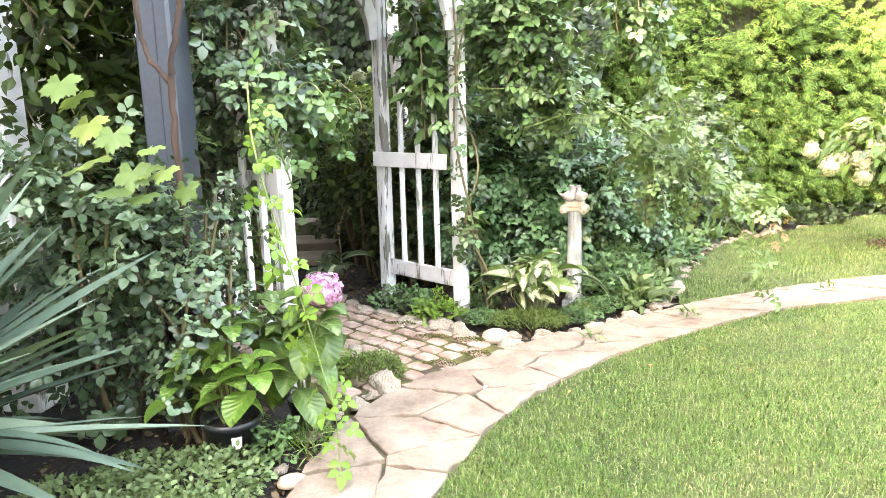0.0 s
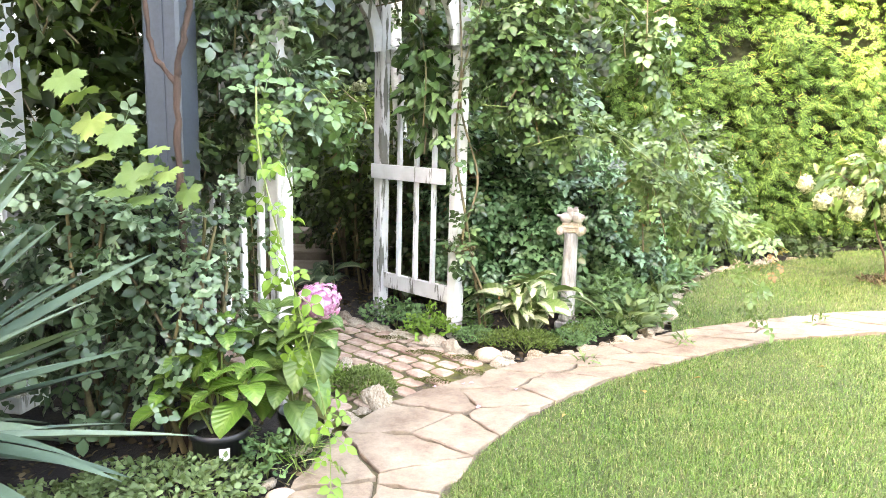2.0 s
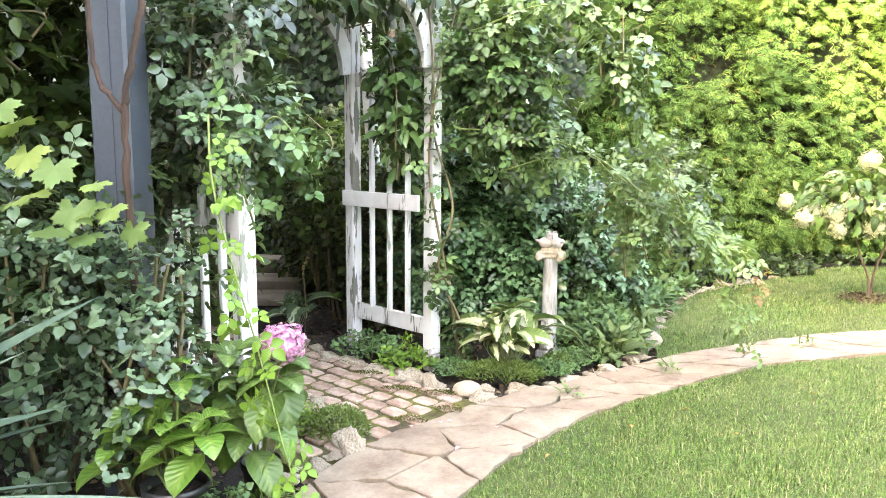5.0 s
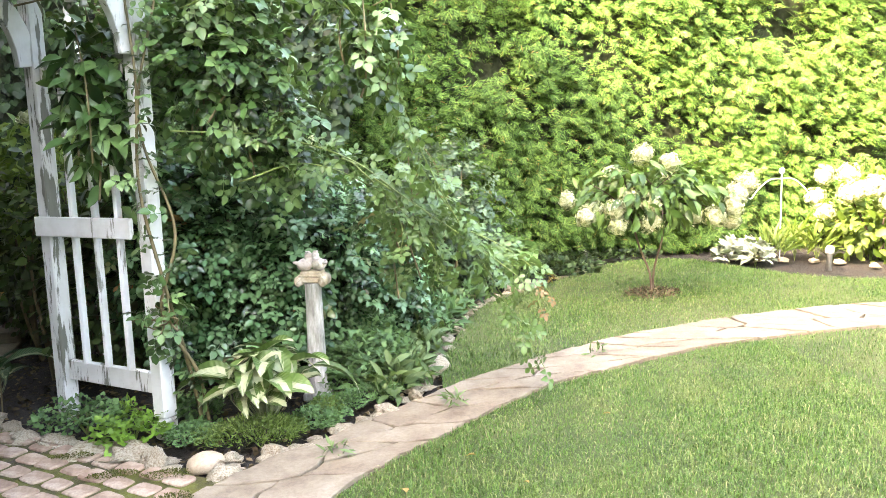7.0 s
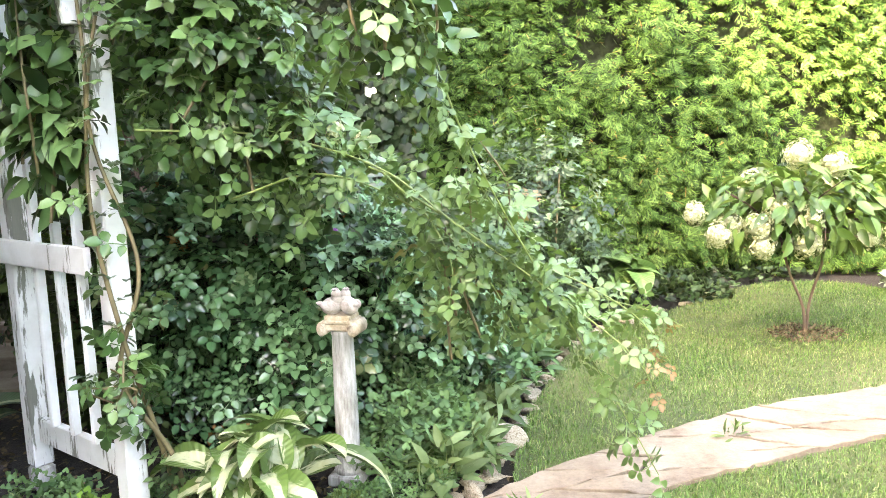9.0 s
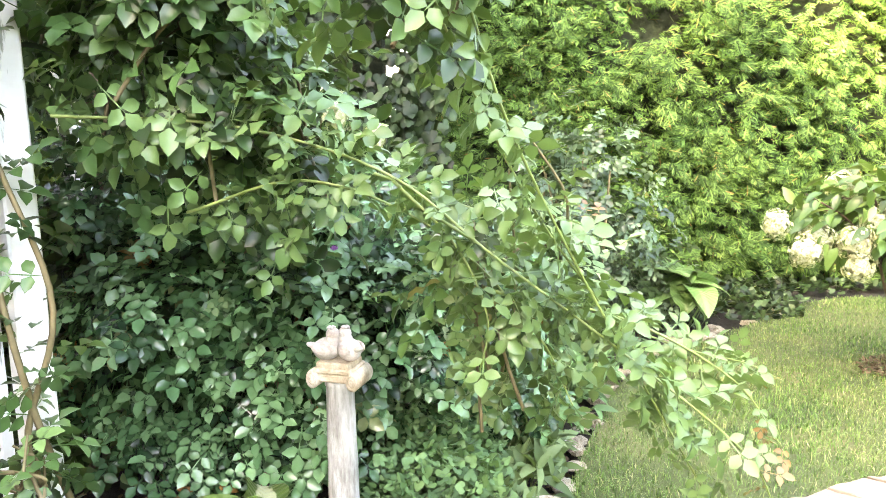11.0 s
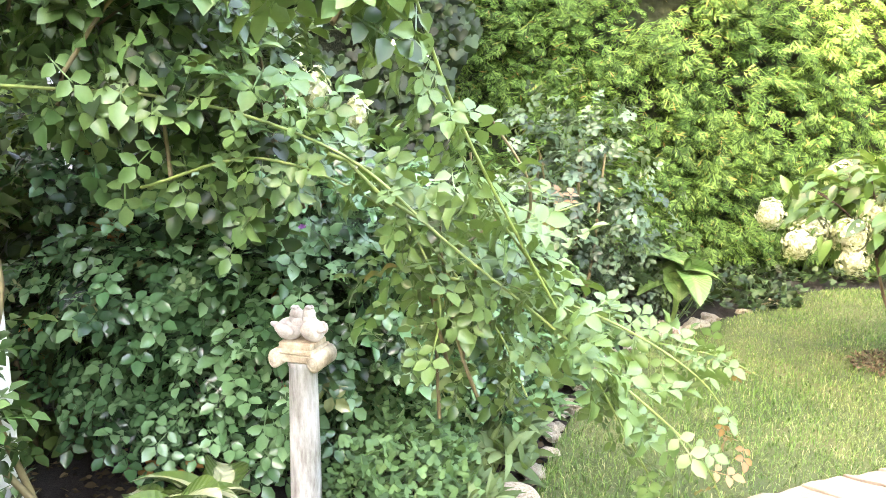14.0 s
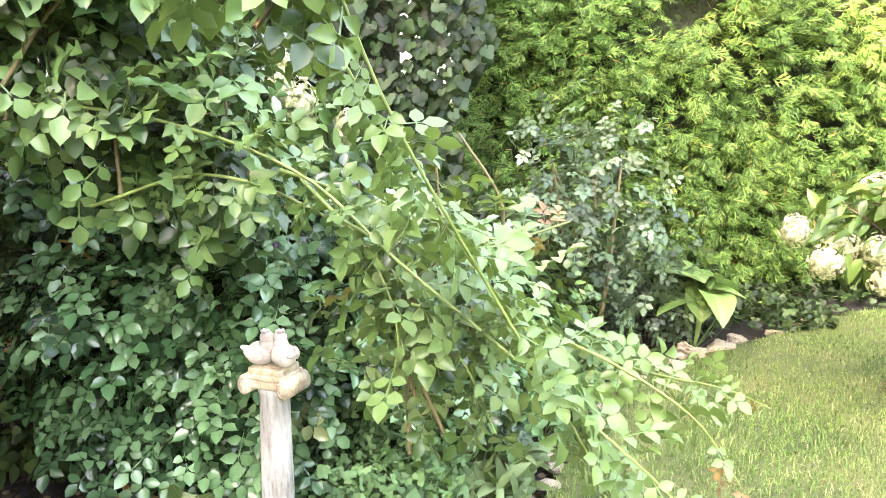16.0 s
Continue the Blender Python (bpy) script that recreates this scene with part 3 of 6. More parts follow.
def ivy_screen(x0, x1, y, h, n):
    t = thing("ivy_wall", "high garden wall smothered in dark glossy ivy", "ivy", ((x0 + x1) / 2, y + 0.3, 0))
    base = np.array(t.location)
    # Wall coloured near-black, standing in for shade between the ivy leaves.
    bm = bmesh.new()
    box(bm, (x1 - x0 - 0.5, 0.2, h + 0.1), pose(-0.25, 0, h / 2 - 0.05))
    part("wall_core", bm, M_GAP_SHADE, t)
    px, pz = rng.uniform(x0, x1, n), rng.uniform(0.02, h, n)
    dep = np.array([noise.fractal((a * 1.3, 5, b * 1.3), 1, 2, 2) for a, b in zip(px, pz)])
    py = y + 0.1 - 0.10 * dep - rng.uniform(0, 0.14, n)
    m = n // 8  # the ragged end, where it meets the hedge
    px[:m], py[:m] = x1 - 0.45 + rng.uniform(0, 0.6, m) * (0.4 + 0.6 * np.sin(pz[:m] * 2.3) ** 2), y + rng.uniform(-0.05, 1.0, m)
    P = np.column_stack([px, py, pz]) - base
    tip = np.column_stack([rng.normal(0, 0.45, n), -rng.uniform(0.1, 0.6, n), -np.ones(n)])
    nrm = np.column_stack([rng.normal(0, 0.35, n), -np.ones(n), rng.uniform(0.0, 0.9, n)])
    part("foliage", scatter("foliage", IVY, P, tip, nrm, rng.uniform(0.07, 0.13, n), L_IVY), None, t)


ivy_screen(-7.0, 0.85, IVY_Y, 4.2, 12000)

# ---- the house, its porch and the unseen walls that cut low skylight ----
# Bulk mostly unseen; height and length set to shape the shade it casts.
house = thing("house", "white plastered house with a tiled roof beside the garden", "house", (-6.2, 1.0, 0))
bm = bmesh.new()
box(bm, (6.0, 18.0, 8.0), pose(0, 0, 3.95), 0.02)
part("wall", bm, M_PLASTER, house)
bm = bmesh.new()
box(bm, (6.6, 18.6, 0.25), pose(0, 0, 8.08), 0.03)
part("roof", bm, M_ROOF, house)
# Porch roof is unseen, laid over the post to shade the left bed.
bm = bmesh.new()
box(bm, (2.2, 4.6, 0.14), pose(4.1, 3.3, 2.85), 0.02)
part("porch_roof", bm, M_ROOF, house)


def pillar(at, w, h, mat, name, label):
    t = thing(name, label, "post", (at[0], at[1], -0.04))
    bm = bmesh.new()
    box(bm, (w, w, h), pose(0, 0, h / 2), 0.012)
    part("shaft", bm, mat, t)
    bm = bmesh.new()
    box(bm, (w + 0.04, w + 0.04, 0.09), pose(0, 0, 0.045), 0.008)
    part("foot", bm, mat, t)
    bm = bmesh.new()
    box(bm, (0.008, 0.006, h - 0.2), pose(0.012, -w / 2 - 0.002, h / 2), 0)
    part("seam", bm, mat, t)
    return t


pillar((-1.05, 3.28), 0.155, 2.82, M_GREY, "porch_post", "blue-grey painted porch post wound with a vine")
pillar((-1.98, 3.42), 0.17, 2.82, M_WHITE2, "porch_post", "white painted porch post half hidden by leaves")
# Unseen, added: tall dark walls cut low skylight and bounce for contrast.
bm = bmesh.new()
box(bm, (16, 0.6, 5.0), pose(4.4, -7, 2.45), 0.05)
tagged(part("wall_south", bm, M_LIGHT_BLOCK), "unseen dark green wall added to hold back low skylight", "wall", kind="structure")
bm = bmesh.new()
box(bm, (0.6, 17.6, 5.0), pose(12.8, 1.6, 2.45), 0.05)
tagged(part("wall_east", bm, M_LIGHT_BLOCK), "unseen dark green wall added to hold back low skylight", "wall", kind="structure")

# ---- white wooden arbor ----
arbor = thing("garden_arbor", "weathered white wooden rose arbor with slatted sides", "arbor", (*((NR + FL) / 2).xy, 0))
AO = Vector(arbor.location)


def board(name, a, b, w, d, mat, up=(0, 0, 1), label=""):
    """A board from a to b, w wide (upwards) and d thick."""
    bm = bmesh.new()
    a, b = Vector(a) - AO, Vector(b) - AO
    box(bm, ((b - a).length, d, w), along(a, b, up), 0.004)
    return part(name, bm, mat, arbor, label)


def post(at, h, mat, w=0.080):
    bm = bmesh.new()
    ang = math.atan2(AX.y, AX.x)
    box(bm, (w, w, h - 0.07), Matrix.Translation(Vector((at.x, at.y, 0.07 + (h - 0.07) / 2)) - AO) @ Matrix.Rotation(ang, 4, "Z"), 0.006)
    part("post", bm, mat, arbor)
    bm = bmesh.new()
    box(bm, (w + 0.006, w + 0.006, 0.11), Matrix.Translation(Vector((at.x, at.y, 0.012)) - AO) @ Matrix.Rotation(ang, 4, "Z"), 0.012)
    part("footing", bm, M_CAST, arbor, "crumbling concrete footing")


TOP = 2.26
for at, mt in ((NR, M_WHITE2), (FR, M_WHITE), (NL, M_WHITE2), (FL, M_WHITE)):
    post(at, TOP, mt)
PERP = (NL - NR).normalized()
Z = Vector((0, 0, 1))
for near, far, side in ((NR, FR, 1), (NL, FL, -1)):
    off = PERP * 0.058 * side
    a, b = near + AX * 0.05, far - AX * 0.05
    board("bottom_rail", a + Z * 0.235, b + Z * 0.235, 0.105, 0.035, M_WHITE)
    board("middle_rail", near + AX * 0.07 + off + Z * 1.0, far + AX * 0.045 + off + Z * 1.0, 0.10, 0.025, M_WHITE2)
    board("upper_rail", a + Z * 1.77, b + Z * 1.77, 0.09, 0.03, M_WHITE)
    for i in range(3):
        p = near.lerp(far, 0.27 + 0.225 * i) + off * 0.3
        board("slat", p + Z * 0.286, p + Z * 1.73, 0.038, 0.024, M_WHITE2, up=PERP)
    board("top_plate", near - AX * 0.12 + Z * (TOP + 0.045), far + AX * 0.12 + Z * (TOP + 0.045), 0.09, 0.05, M_WHITE2)
for r, l_ in ((NR, NL), (FR, FL)):
    board("cross_beam", r - PERP * 0.16 + Z * (TOP - 0.0) - AX * 0.072, l_ + PERP * 0.16 + Z * (TOP - 0.0) - AX * 0.072, 0.13, 0.045, M_WHITE2)
    for p, d in ((r, PERP), (l_, -PERP)):
        # bent brace between post and beam
        pts = [p + d * (0.055 + 0.42 * (1 - math.cos(t))) + Z * (1.80 + 0.40 * math.sin(t)) for t in np.linspace(0.0, 1.35, 7)]
        bm = bmesh.new()
        w = 0.05
        rows = []
        for k, q in enumerate(pts):
            tn = (pts[min(k + 1, 6)] - pts[max(k - 1, 0)]).normalized()
            nn = tn.cross(AX).normalized()
            rows.append([bm.verts.new(q - AO + nn * sx * w + AX * sy * 0.022) for sx, sy in ((-1, -1), (1, -1), (1, 1), (-1, 1))])
        for r0, r1 in zip(rows, rows[1:]):
            for i in range(4):
                bm.faces.new((r0[i], r0[(i + 1) % 4], r1[(i + 1) % 4], r1[i]))
        bm.faces.new(rows[0])
        bm.faces.new(rows[-1][::-1])
        bmesh.ops.recalc_face_normals(bm, faces=bm.faces[:])
        bmesh.ops.bevel(bm, geom=bm.edges[:], offset=0.003, segments=1, affect="EDGES")
        part("brace", bm, M_WHITE, arbor, "curved corner brace")
for i in range(4):
    p = NR.lerp(FR, i / 3)
    board("rafter", p - PERP * 0.22 + Z * (TOP + 0.13), p + (NL - NR) + PERP * 0.22 + Z * (TOP + 0.13), 0.07, 0.03, M_WHITE2)

# ---- column pedestal with the stone birds ----
PED = Vector((0.612, 5.455, 0))


def lathe(profile, seg=24, flutes=0):
    bm = bmesh.new()
    rows = []
    for r, z in profile:
        rows.append([bm.verts.new((r * math.cos(a), r * math.sin(a), z)) for a in (2 * math.pi * k / seg for k in range(seg))])
    for r0, r1 in zip(rows, rows[1:]):
        for i in range(seg):
            bm.faces.new((r0[i], r0[(i + 1) % seg], r1[(i + 1) % seg], r1[i]))
    bm.faces.new(rows[0][::-1])
    bm.faces.new(rows[-1])
    return smooth(bm)


ped = thing("column_pedestal", "weathered cast-stone column pedestal with scrolled capital", "pedestal", (*PED.xy, -0.04))
ped.scale = (0.71, 0.71, 1)
ped.rotation_euler = (0, 0, radians(-14))
bm = bmesh.new()
box(bm, (0.2, 0.2, 0.05), pose(0, 0, 0.025), 0.008)
part("plinth", bm, M_CAST, ped)
part("shaft", lathe([(0.085, 0.05), (0.087, 0.07), (0.078, 0.085), (0.0715, 0.11), (0.0705, 0.3), (0.066, 0.5), (0.063, 0.645), (0.068, 0.65), (0.068, 0.662), (0.063, 0.668)], 28), M_CAST, ped)
bm = bmesh.new()
box(bm, (0.20, 0.155, 0.028), pose(0, 0, 0.684), 0.006)
box(bm, (0.16, 0.145, 0.022), pose(0, 0, 0.722), 0.005)
box(bm, (0.185, 0.165, 0.018), pose(0, 0, 0.706), 0.005)
part("capital", bm, M_CAPITAL, ped)
for sx in (-1, 1):
    bm = bmesh.new()
    bmesh.ops.create_cone(bm, cap_ends=True, segments=18, radius1=0.031, radius2=0.031, depth=0.172, matrix=pose(sx * 0.096, 0, 0.678, 90))
    bmesh.ops.bevel(bm, geom=bm.edges[:], offset=0.004, segments=2, affect="EDGES")
    for sy in (-1, 1):
        for r in (0.021, 0.010):
            pts = [(sx * 0.096 + r * math.cos(a), sy * 0.087, 0.678 + r * math.sin(a)) for a in np.linspace(0, 6.2, 14)]
            v, f = tube_arrays(pts, 0.0032, 5)
            vs = [bm.verts.new(q) for q in v]
            for q in f:
                bm.faces.new([vs[i] for i in q])
    part("scroll", smooth(bm), M_CAPITAL, ped)


def blob(bm, c, r, m=None, sub=3):
    b = bmesh.new()
    bmesh.ops.create_icosphere(b, subdivisions=sub, radius=1)
    b.transform(Matrix.Translation(c) @ (m or Matrix()) @ Matrix.Diagonal((*r, 1)))
    me = bpy.data.meshes.new("tmp")
    b.to_mesh(me)
    b.free()
    bm.from_mesh(me)
    bpy.data.meshes.remove(me)


bm = bmesh.new()
for cx, cy, turn in ((-0.036, -0.012, 8), (0.038, 0.004, 150)):
    R = Matrix.Rotation(radians(turn), 4, "Z")
    o = Vector((cx, cy, 0))
    blob(bm, o + R @ Vector((-0.010, 0, 0.045)), (0.056, 0.043, 0.046), R @ Matrix.Rotation(radians(-8), 4, "Y"))
    blob(bm, o + R @ Vector((0.016, 0, 0.078)), (0.031, 0.030, 0.034), R)
    blob(bm, o + R @ Vector((0.018, 0, 0.106)), (0.028, 0.026, 0.026), R)
    blob(bm, o + R @ Vector((-0.064, 0, 0.056)), (0.030, 0.017, 0.012), R @ Matrix.Rotation(radians(14), 4, "Y"))
    blob(bm, o + R @ Vector((0.046, 0, 0.102)), (0.012, 0.007, 0.006), R, 2)
    for j in range(5):
        blob(bm, o + R @ Vector((0.012 + 0.011 * math.cos(j * 1.26), 0.011 * math.sin(j * 1.26), 0.132)), (0.008, 0.008, 0.007), R, 2)
    for s in (-1, 1):
        blob(bm, o + R @ Vector((-0.020, s * 0.036, 0.050)), (0.042, 0.012, 0.026), R @ Matrix.Rotation(radians(14), 4, "Y"))
birds = tagged(part("bird_statue", smooth(bm), M_BIRD), "pair of nestled pale stone birds on the pedestal", "statue")
birds.matrix_world = Matrix.Translation((PED.x, PED.y, 0.690)) @ Matrix.Rotation(radians(-14), 4, "Z") @ Matrix.Scale(0.80, 4)

# ---- edging stones ----
def rock_mesh(seed, flat=0.6, rough=0.6):
    """A broken stone from a hull of random corners, or a water-worn one."""
    r = random.Random(seed)
    bm = bmesh.new()
    if rough > 0.2:
        for i in range(15):
            v = Vector((r.gauss(0, 1), r.gauss(0, 1), r.gauss(0, 1))).normalized() * r.uniform(0.8, 1.1)
            bm.verts.new(v)
        res = bmesh.ops.convex_hull(bm, input=bm.verts[:])
        bmesh.ops.delete(bm, geom=[g for g in set(res["geom_interior"] + res["geom_unused"]) if isinstance(g, bmesh.types.BMVert)], context="VERTS")
        bmesh.ops.bevel(bm, geom=bm.edges[:], offset=0.09, segments=2, affect="EDGES")
        bmesh.ops.triangulate(bm, faces=bm.faces[:])
        bmesh.ops.subdivide_edges(bm, edges=[q for q in bm.edges if q.calc_length() > 0.25], cuts=2, use_grid_fill=True)
    else:
        bmesh.ops.create_icosphere(bm, subdivisions=3, radius=1)
    o = Vector((r.uniform(0, 50), r.uniform(0, 50), r.uniform(0, 50)))
    for v in bm.verts:
        n_ = v.co.normalized()
        v.co *= 1 + (0.24 if rough > 0.2 else 0.06) * noise.fractal(n_ * 2.6 + o, 1, 2, 4)
        v.co.z *= flat
        v.co.z = max(v.co.z, -0.3 * flat)
    me = bpy.data.meshes.new("edging_stone")
    bmesh.ops.recalc_face_normals(bm, faces=bm.faces[:])
    smooth(bm).to_mesh(me)
    bm.free()
    return me


ROCKS = [rock_mesh(s, 0.55 + 0.1 * (s % 3)) for s in range(8)]
for me in ROCKS:
    me.materials.append(M_ROCK)
PEB = rock_mesh(91, 0.75, 0.08)
PIT = rock_mesh(33, 0.85, 0.12)
PEB.materials.append(M_PEBBLE)
PIT.materials.append(M_ROCK)


def rock(x, y, sx, sy, sz, turn, me, label="rough pale limestone edging stone along the bed", group="edging stones"):
    ob = tagged(new("edging_stone", me), label, "stone", group)
    ob.matrix_world = pose(x, y, -0.01, 0, 0, turn) @ Matrix.Diagonal((sx * 1.05, sy * 1.05, sz * 1.15, 1))


rr = random.Random(5)
EDGE = ((-1.15, 5.40, 0.11), (-0.95, 5.24, 0.09), (-0.78, 5.08, 0.10), (-0.59, 4.97, 0.12), (-0.40, 4.84, 0.11), (-0.20, 4.73, 0.13), (-0.05, 4.65, 0.10), (0.03, 4.57, 0.06),
        (0.28, 4.58, 0.06), (0.25, 4.44, 0.12), (0.46, 4.67, 0.09), (0.58, 4.68, 0.05), (0.72, 4.86, 0.08), (0.86, 4.98, 0.07), (0.99, 5.08, 0.08), (1.12, 5.22, 0.09), (1.21, 5.38, 0.07),
        (1.26, 5.52, 0.07), (1.35, 5.96, 0.08), (1.41, 6.14, 0.07), (1.48, 6.34, 0.08), (1.56, 6.60, 0.09), (1.65, 6.86, 0.07), (1.74, 7.08, 0.09), (1.86, 7.30, 0.08), (2.0, 7.50, 0.09),
        (2.15, 7.68, 0.09), (2.31, 7.83, 0.11), (2.49, 7.97, 0.12), (2.66, 8.12, 0.11), (2.93, 8.33, 0.10), (3.18, 8.55, 0.12),
        (-0.30, 3.72, 0.13), (-0.40, 3.52, 0.08), (-0.50, 3.36, 0.09), (-0.49, 3.18, 0.07), (-0.85, 4.45, 0.11), (-0.62, 4.28, 0.08), (-1.05, 4.65, 0.1))
for x, y, s in EDGE:
    s *= 1.25 if x < 0.3 and y > 4.4 else 1.0
    rock(x + rr.uniform(-0.03, 0.03), y + rr.uniform(-0.03, 0.03), s * rr.uniform(0.6, 1.15), s * rr.uniform(0.45, 0.8), s * rr.uniform(0.5, 1.05), rr.uniform(-75, 25), ROCKS[rr.randrange(8)])
for (x, y, s), (x2, y2, s2) in zip(EDGE, EDGE[1:]):
    if math.hypot(x - x2, y - y2) < 0.36 and x < 2.4:  # smaller stones wedged between
        for k in range(2):
            u = rr.uniform(0.25, 0.75)
            s = rr.uniform(0.032, 0.062)
            rock(x + (x2 - x) * u + rr.uniform(-0.035, 0.035), y + (y2 - y) * u + rr.uniform(-0.035, 0.035), s, s * rr.uniform(0.6, 0.9), s * rr.uniform(0.5, 0.85), rr.uniform(0, 180), ROCKS[rr.randrange(8)],
                 "small broken limestone piece between the edging stones")
rock(0.152, 4.575, 0.082, 0.058, 0.072, 15, PEB, "smooth tan river boulder among the edging stones")
rock(1.285, 5.70, 0.115, 0.085, 0.095, 20, PIT, "pitted pale limestone boulder at the bed edge")
rock(-0.42, 2.80, 0.055, 0.04, 0.035, 30, PEB, "small smooth pale stone beside the path")
rock(-0.50, 2.88, 0.04, 0.03, 0.03, 70, ROCKS[2])
rock(-0.54, 2.64, 0.05, 0.04, 0.04, 70, ROCKS[4])


# ---- plants: helpers ----
def shrub(name, label, cat, centre, radii, n, shape, size, mat, stems=6, stem_mat=None, fill=0.5, lump=0.35, droop=0.3, floor=0.02, group=""):
    """A bush: bent stems from the ground and a crown of single leaves with an uneven outline."""
    c, r = np.array(centre, float), np.array(radii, float)
    t = thing(name, label, cat, (c[0], c[1], -0.04), group)
    base = np.array(t.location)
    u = unit(rng.normal(size=(n, 3)))
    off = np.array([noise.fractal(Vector(q * 1.6 + c), 1, 2, 3) for q in u])
    k = (fill + (1 - fill) * rng.random(n) ** 0.6) * (1 + lump * off)
    P = c + u * r * k[:, None]
    keep = P[:, 2] > floor
    P, u = P[keep], u[keep]
    m = len(P)
    out = unit(u / r)
    tip = out * 0.7 + rng.normal(0, 0.6, (m, 3)) - np.array([0, 0, droop])
    nrm = out * 0.5 + np.array([0, 0, 0.8]) + rng.normal(0, 0.4, (m, 3))
    part("foliage", scatter("foliage", shape, P - base, tip, nrm, rng.uniform(*size, m), mat), None, t)
    if stems:
        lines = []
        for i in range(stems):
            a = rng.uniform(0, 2 * np.pi)
            q = c + np.array([np.cos(a), np.sin(a), 0]) * r * rng.uniform(0.3, 0.8) + np.array([0, 0, r[2] * rng.uniform(-0.1, 0.6)])
            b = np.array([c[0], c[1], -0.03]) + np.array([np.cos(a), np.sin(a), 0]) * r * 0.15
            mid_ = (b + q) / 2 + rng.normal(0, 0.05, 3)
            ln = curve_pts([b, mid_, q], 8)
            part("stem", tubes_mesh("stem", [(ln - base, np.linspace(0.009, 0.004, 8) * (1 + r[2]))], stem_mat or M_CANE_OLD, 5), None, t)
    return t


def cane_thing(name, label, lines, shape, size, mat, gap=0.045, rad=0.006, stem=None, spread=1.0, red=(), cat="rose", single=False):
    """Long arching canes, leafed alternately along their length."""
    t = thing(name, label, cat, (*lines[0][0][:2], -0.04))
    base = np.array(t.location)
    P, T, N, P2 = [], [], [], []
    for k, ctrl in enumerate(lines):
        pts = curve_pts(ctrl, 40)
        cane = part("cane", tubes_mesh("cane", [(pts - base, np.linspace(rad, rad * 0.45, 40))], stem or M_CANE, 6), None, t)
        d = np.concatenate([[0], np.cumsum(np.linalg.norm(np.diff(pts, axis=0), axis=1))])
        s, side = 0.06, 1
        while s < d[-1]:
            p = np.array([np.interp(s, d, pts[:, i]) for i in range(3)])
            q = np.array([np.interp(min(s + 0.02, d[-1]), d, pts[:, i]) for i in range(3)])
            al = (q - p) / (np.linalg.norm(q - p) + 1e-9)
            sd = np.cross(al, rng.normal(size=3))
            tip = al * 0.35 + unit(sd) * spread + np.array([0, 0, -0.35]) + rng.normal(0, 0.25, 3)
            late = k in red and s > d[-1] - 0.13
            (P2 if late else P).append((p, tip))
            s += gap * rng.uniform(0.6, 1.4)
    for name_, lst, mt in (("foliage", P, mat), ("young_foliage", P2, L_RED)):
        if lst:
            p, k_ = np.array([q[0] for q in lst]) - base, 0.7 if mt is L_RED else 1.0
            tp = np.array([q[1] for q in lst])
            nr = np.array([0, -0.25, 0.8]) + rng.normal(0, 0.5, (len(p), 3))
            if single and mt is not L_RED and len(p) <= 420:
                kinds = [fast_mesh("leaf", shape[0] * (1 + 0.06 * q, 1, 1 + 0.5 * q), shape[1], mt) for q in range(-2, 3)]
                for q in range(len(p)):
                    Y_ = Vector(tp[q]).normalized()
                    X_ = Y_.cross(Vector(nr[q])).normalized()
                    m_ = Matrix((X_, Y_, X_.cross(Y_))).transposed().to_4x4()
                    part("leaf", kinds[q % 5], None, t).matrix_local = Matrix.Translation(p[q]) @ m_ @ Matrix.Scale(rng.uniform(*size), 4)
                continue
            part(name_, scatter(name_, shape, p, tp, nr, rng.uniform(*size, len(p)) * k_, mt), None, t, "reddish young leaves" if mt is L_RED else "")
    return t


def mound(name, label, cat, centre, rx, ry, h, n, shape, size, mat, group="", lump=0.35, upright=0.3):
    """Low growth that hugs the ground."""
    t = thing(name, label, cat, (centre[0], centre[1], -0.04), group)
    base = np.array(t.location)
    a, q = rng.uniform(0, 2 * np.pi, n), np.sqrt(rng.random(n))
    edge = np.array([1 + lump * noise.fractal(Vector((math.cos(x) * 1.5, math.sin(x) * 1.5, centre[0])), 1, 2, 3) for x in a])
    x, y = np.cos(a) * q * rx * edge, np.sin(a) * q * ry * edge
    top = h * (1 - 0.75 * q ** 2.2)
    z = top * rng.uniform(0.35, 1.05, n) + 0.01
    P = np.column_stack([centre[0] + x, centre[1] + y, z])
    out = np.column_stack([np.cos(a), np.sin(a), np.zeros(n)])
    tip = out * (0.2 + q[:, None]) + rng.normal(0, 0.6, (n, 3)) + np.array([0, 0, upright])
    nrm = np.array([0, -0.15, 1.0]) + out * 0.4 + rng.normal(0, 0.35, (n, 3))
    part("foliage", scatter("foliage", shape, P - base, tip, nrm, rng.uniform(*size, n), mat), None, t)
    for i in range(7 if h > 0.06 else 0):
        b_ = rng.uniform(0, 2 * np.pi)
        e_ = np.array([math.cos(b_) * rx * 0.6, math.sin(b_) * ry * 0.6, h * 0.75 + 0.04])
        part("stalk", tubes_mesh("stalk", [(curve_pts([(0, 0, 0.0), e_ * (0.4, 0.4, 0.6), e_], 6), 0.0025)], M_CANE, 4), None, t)
    return t


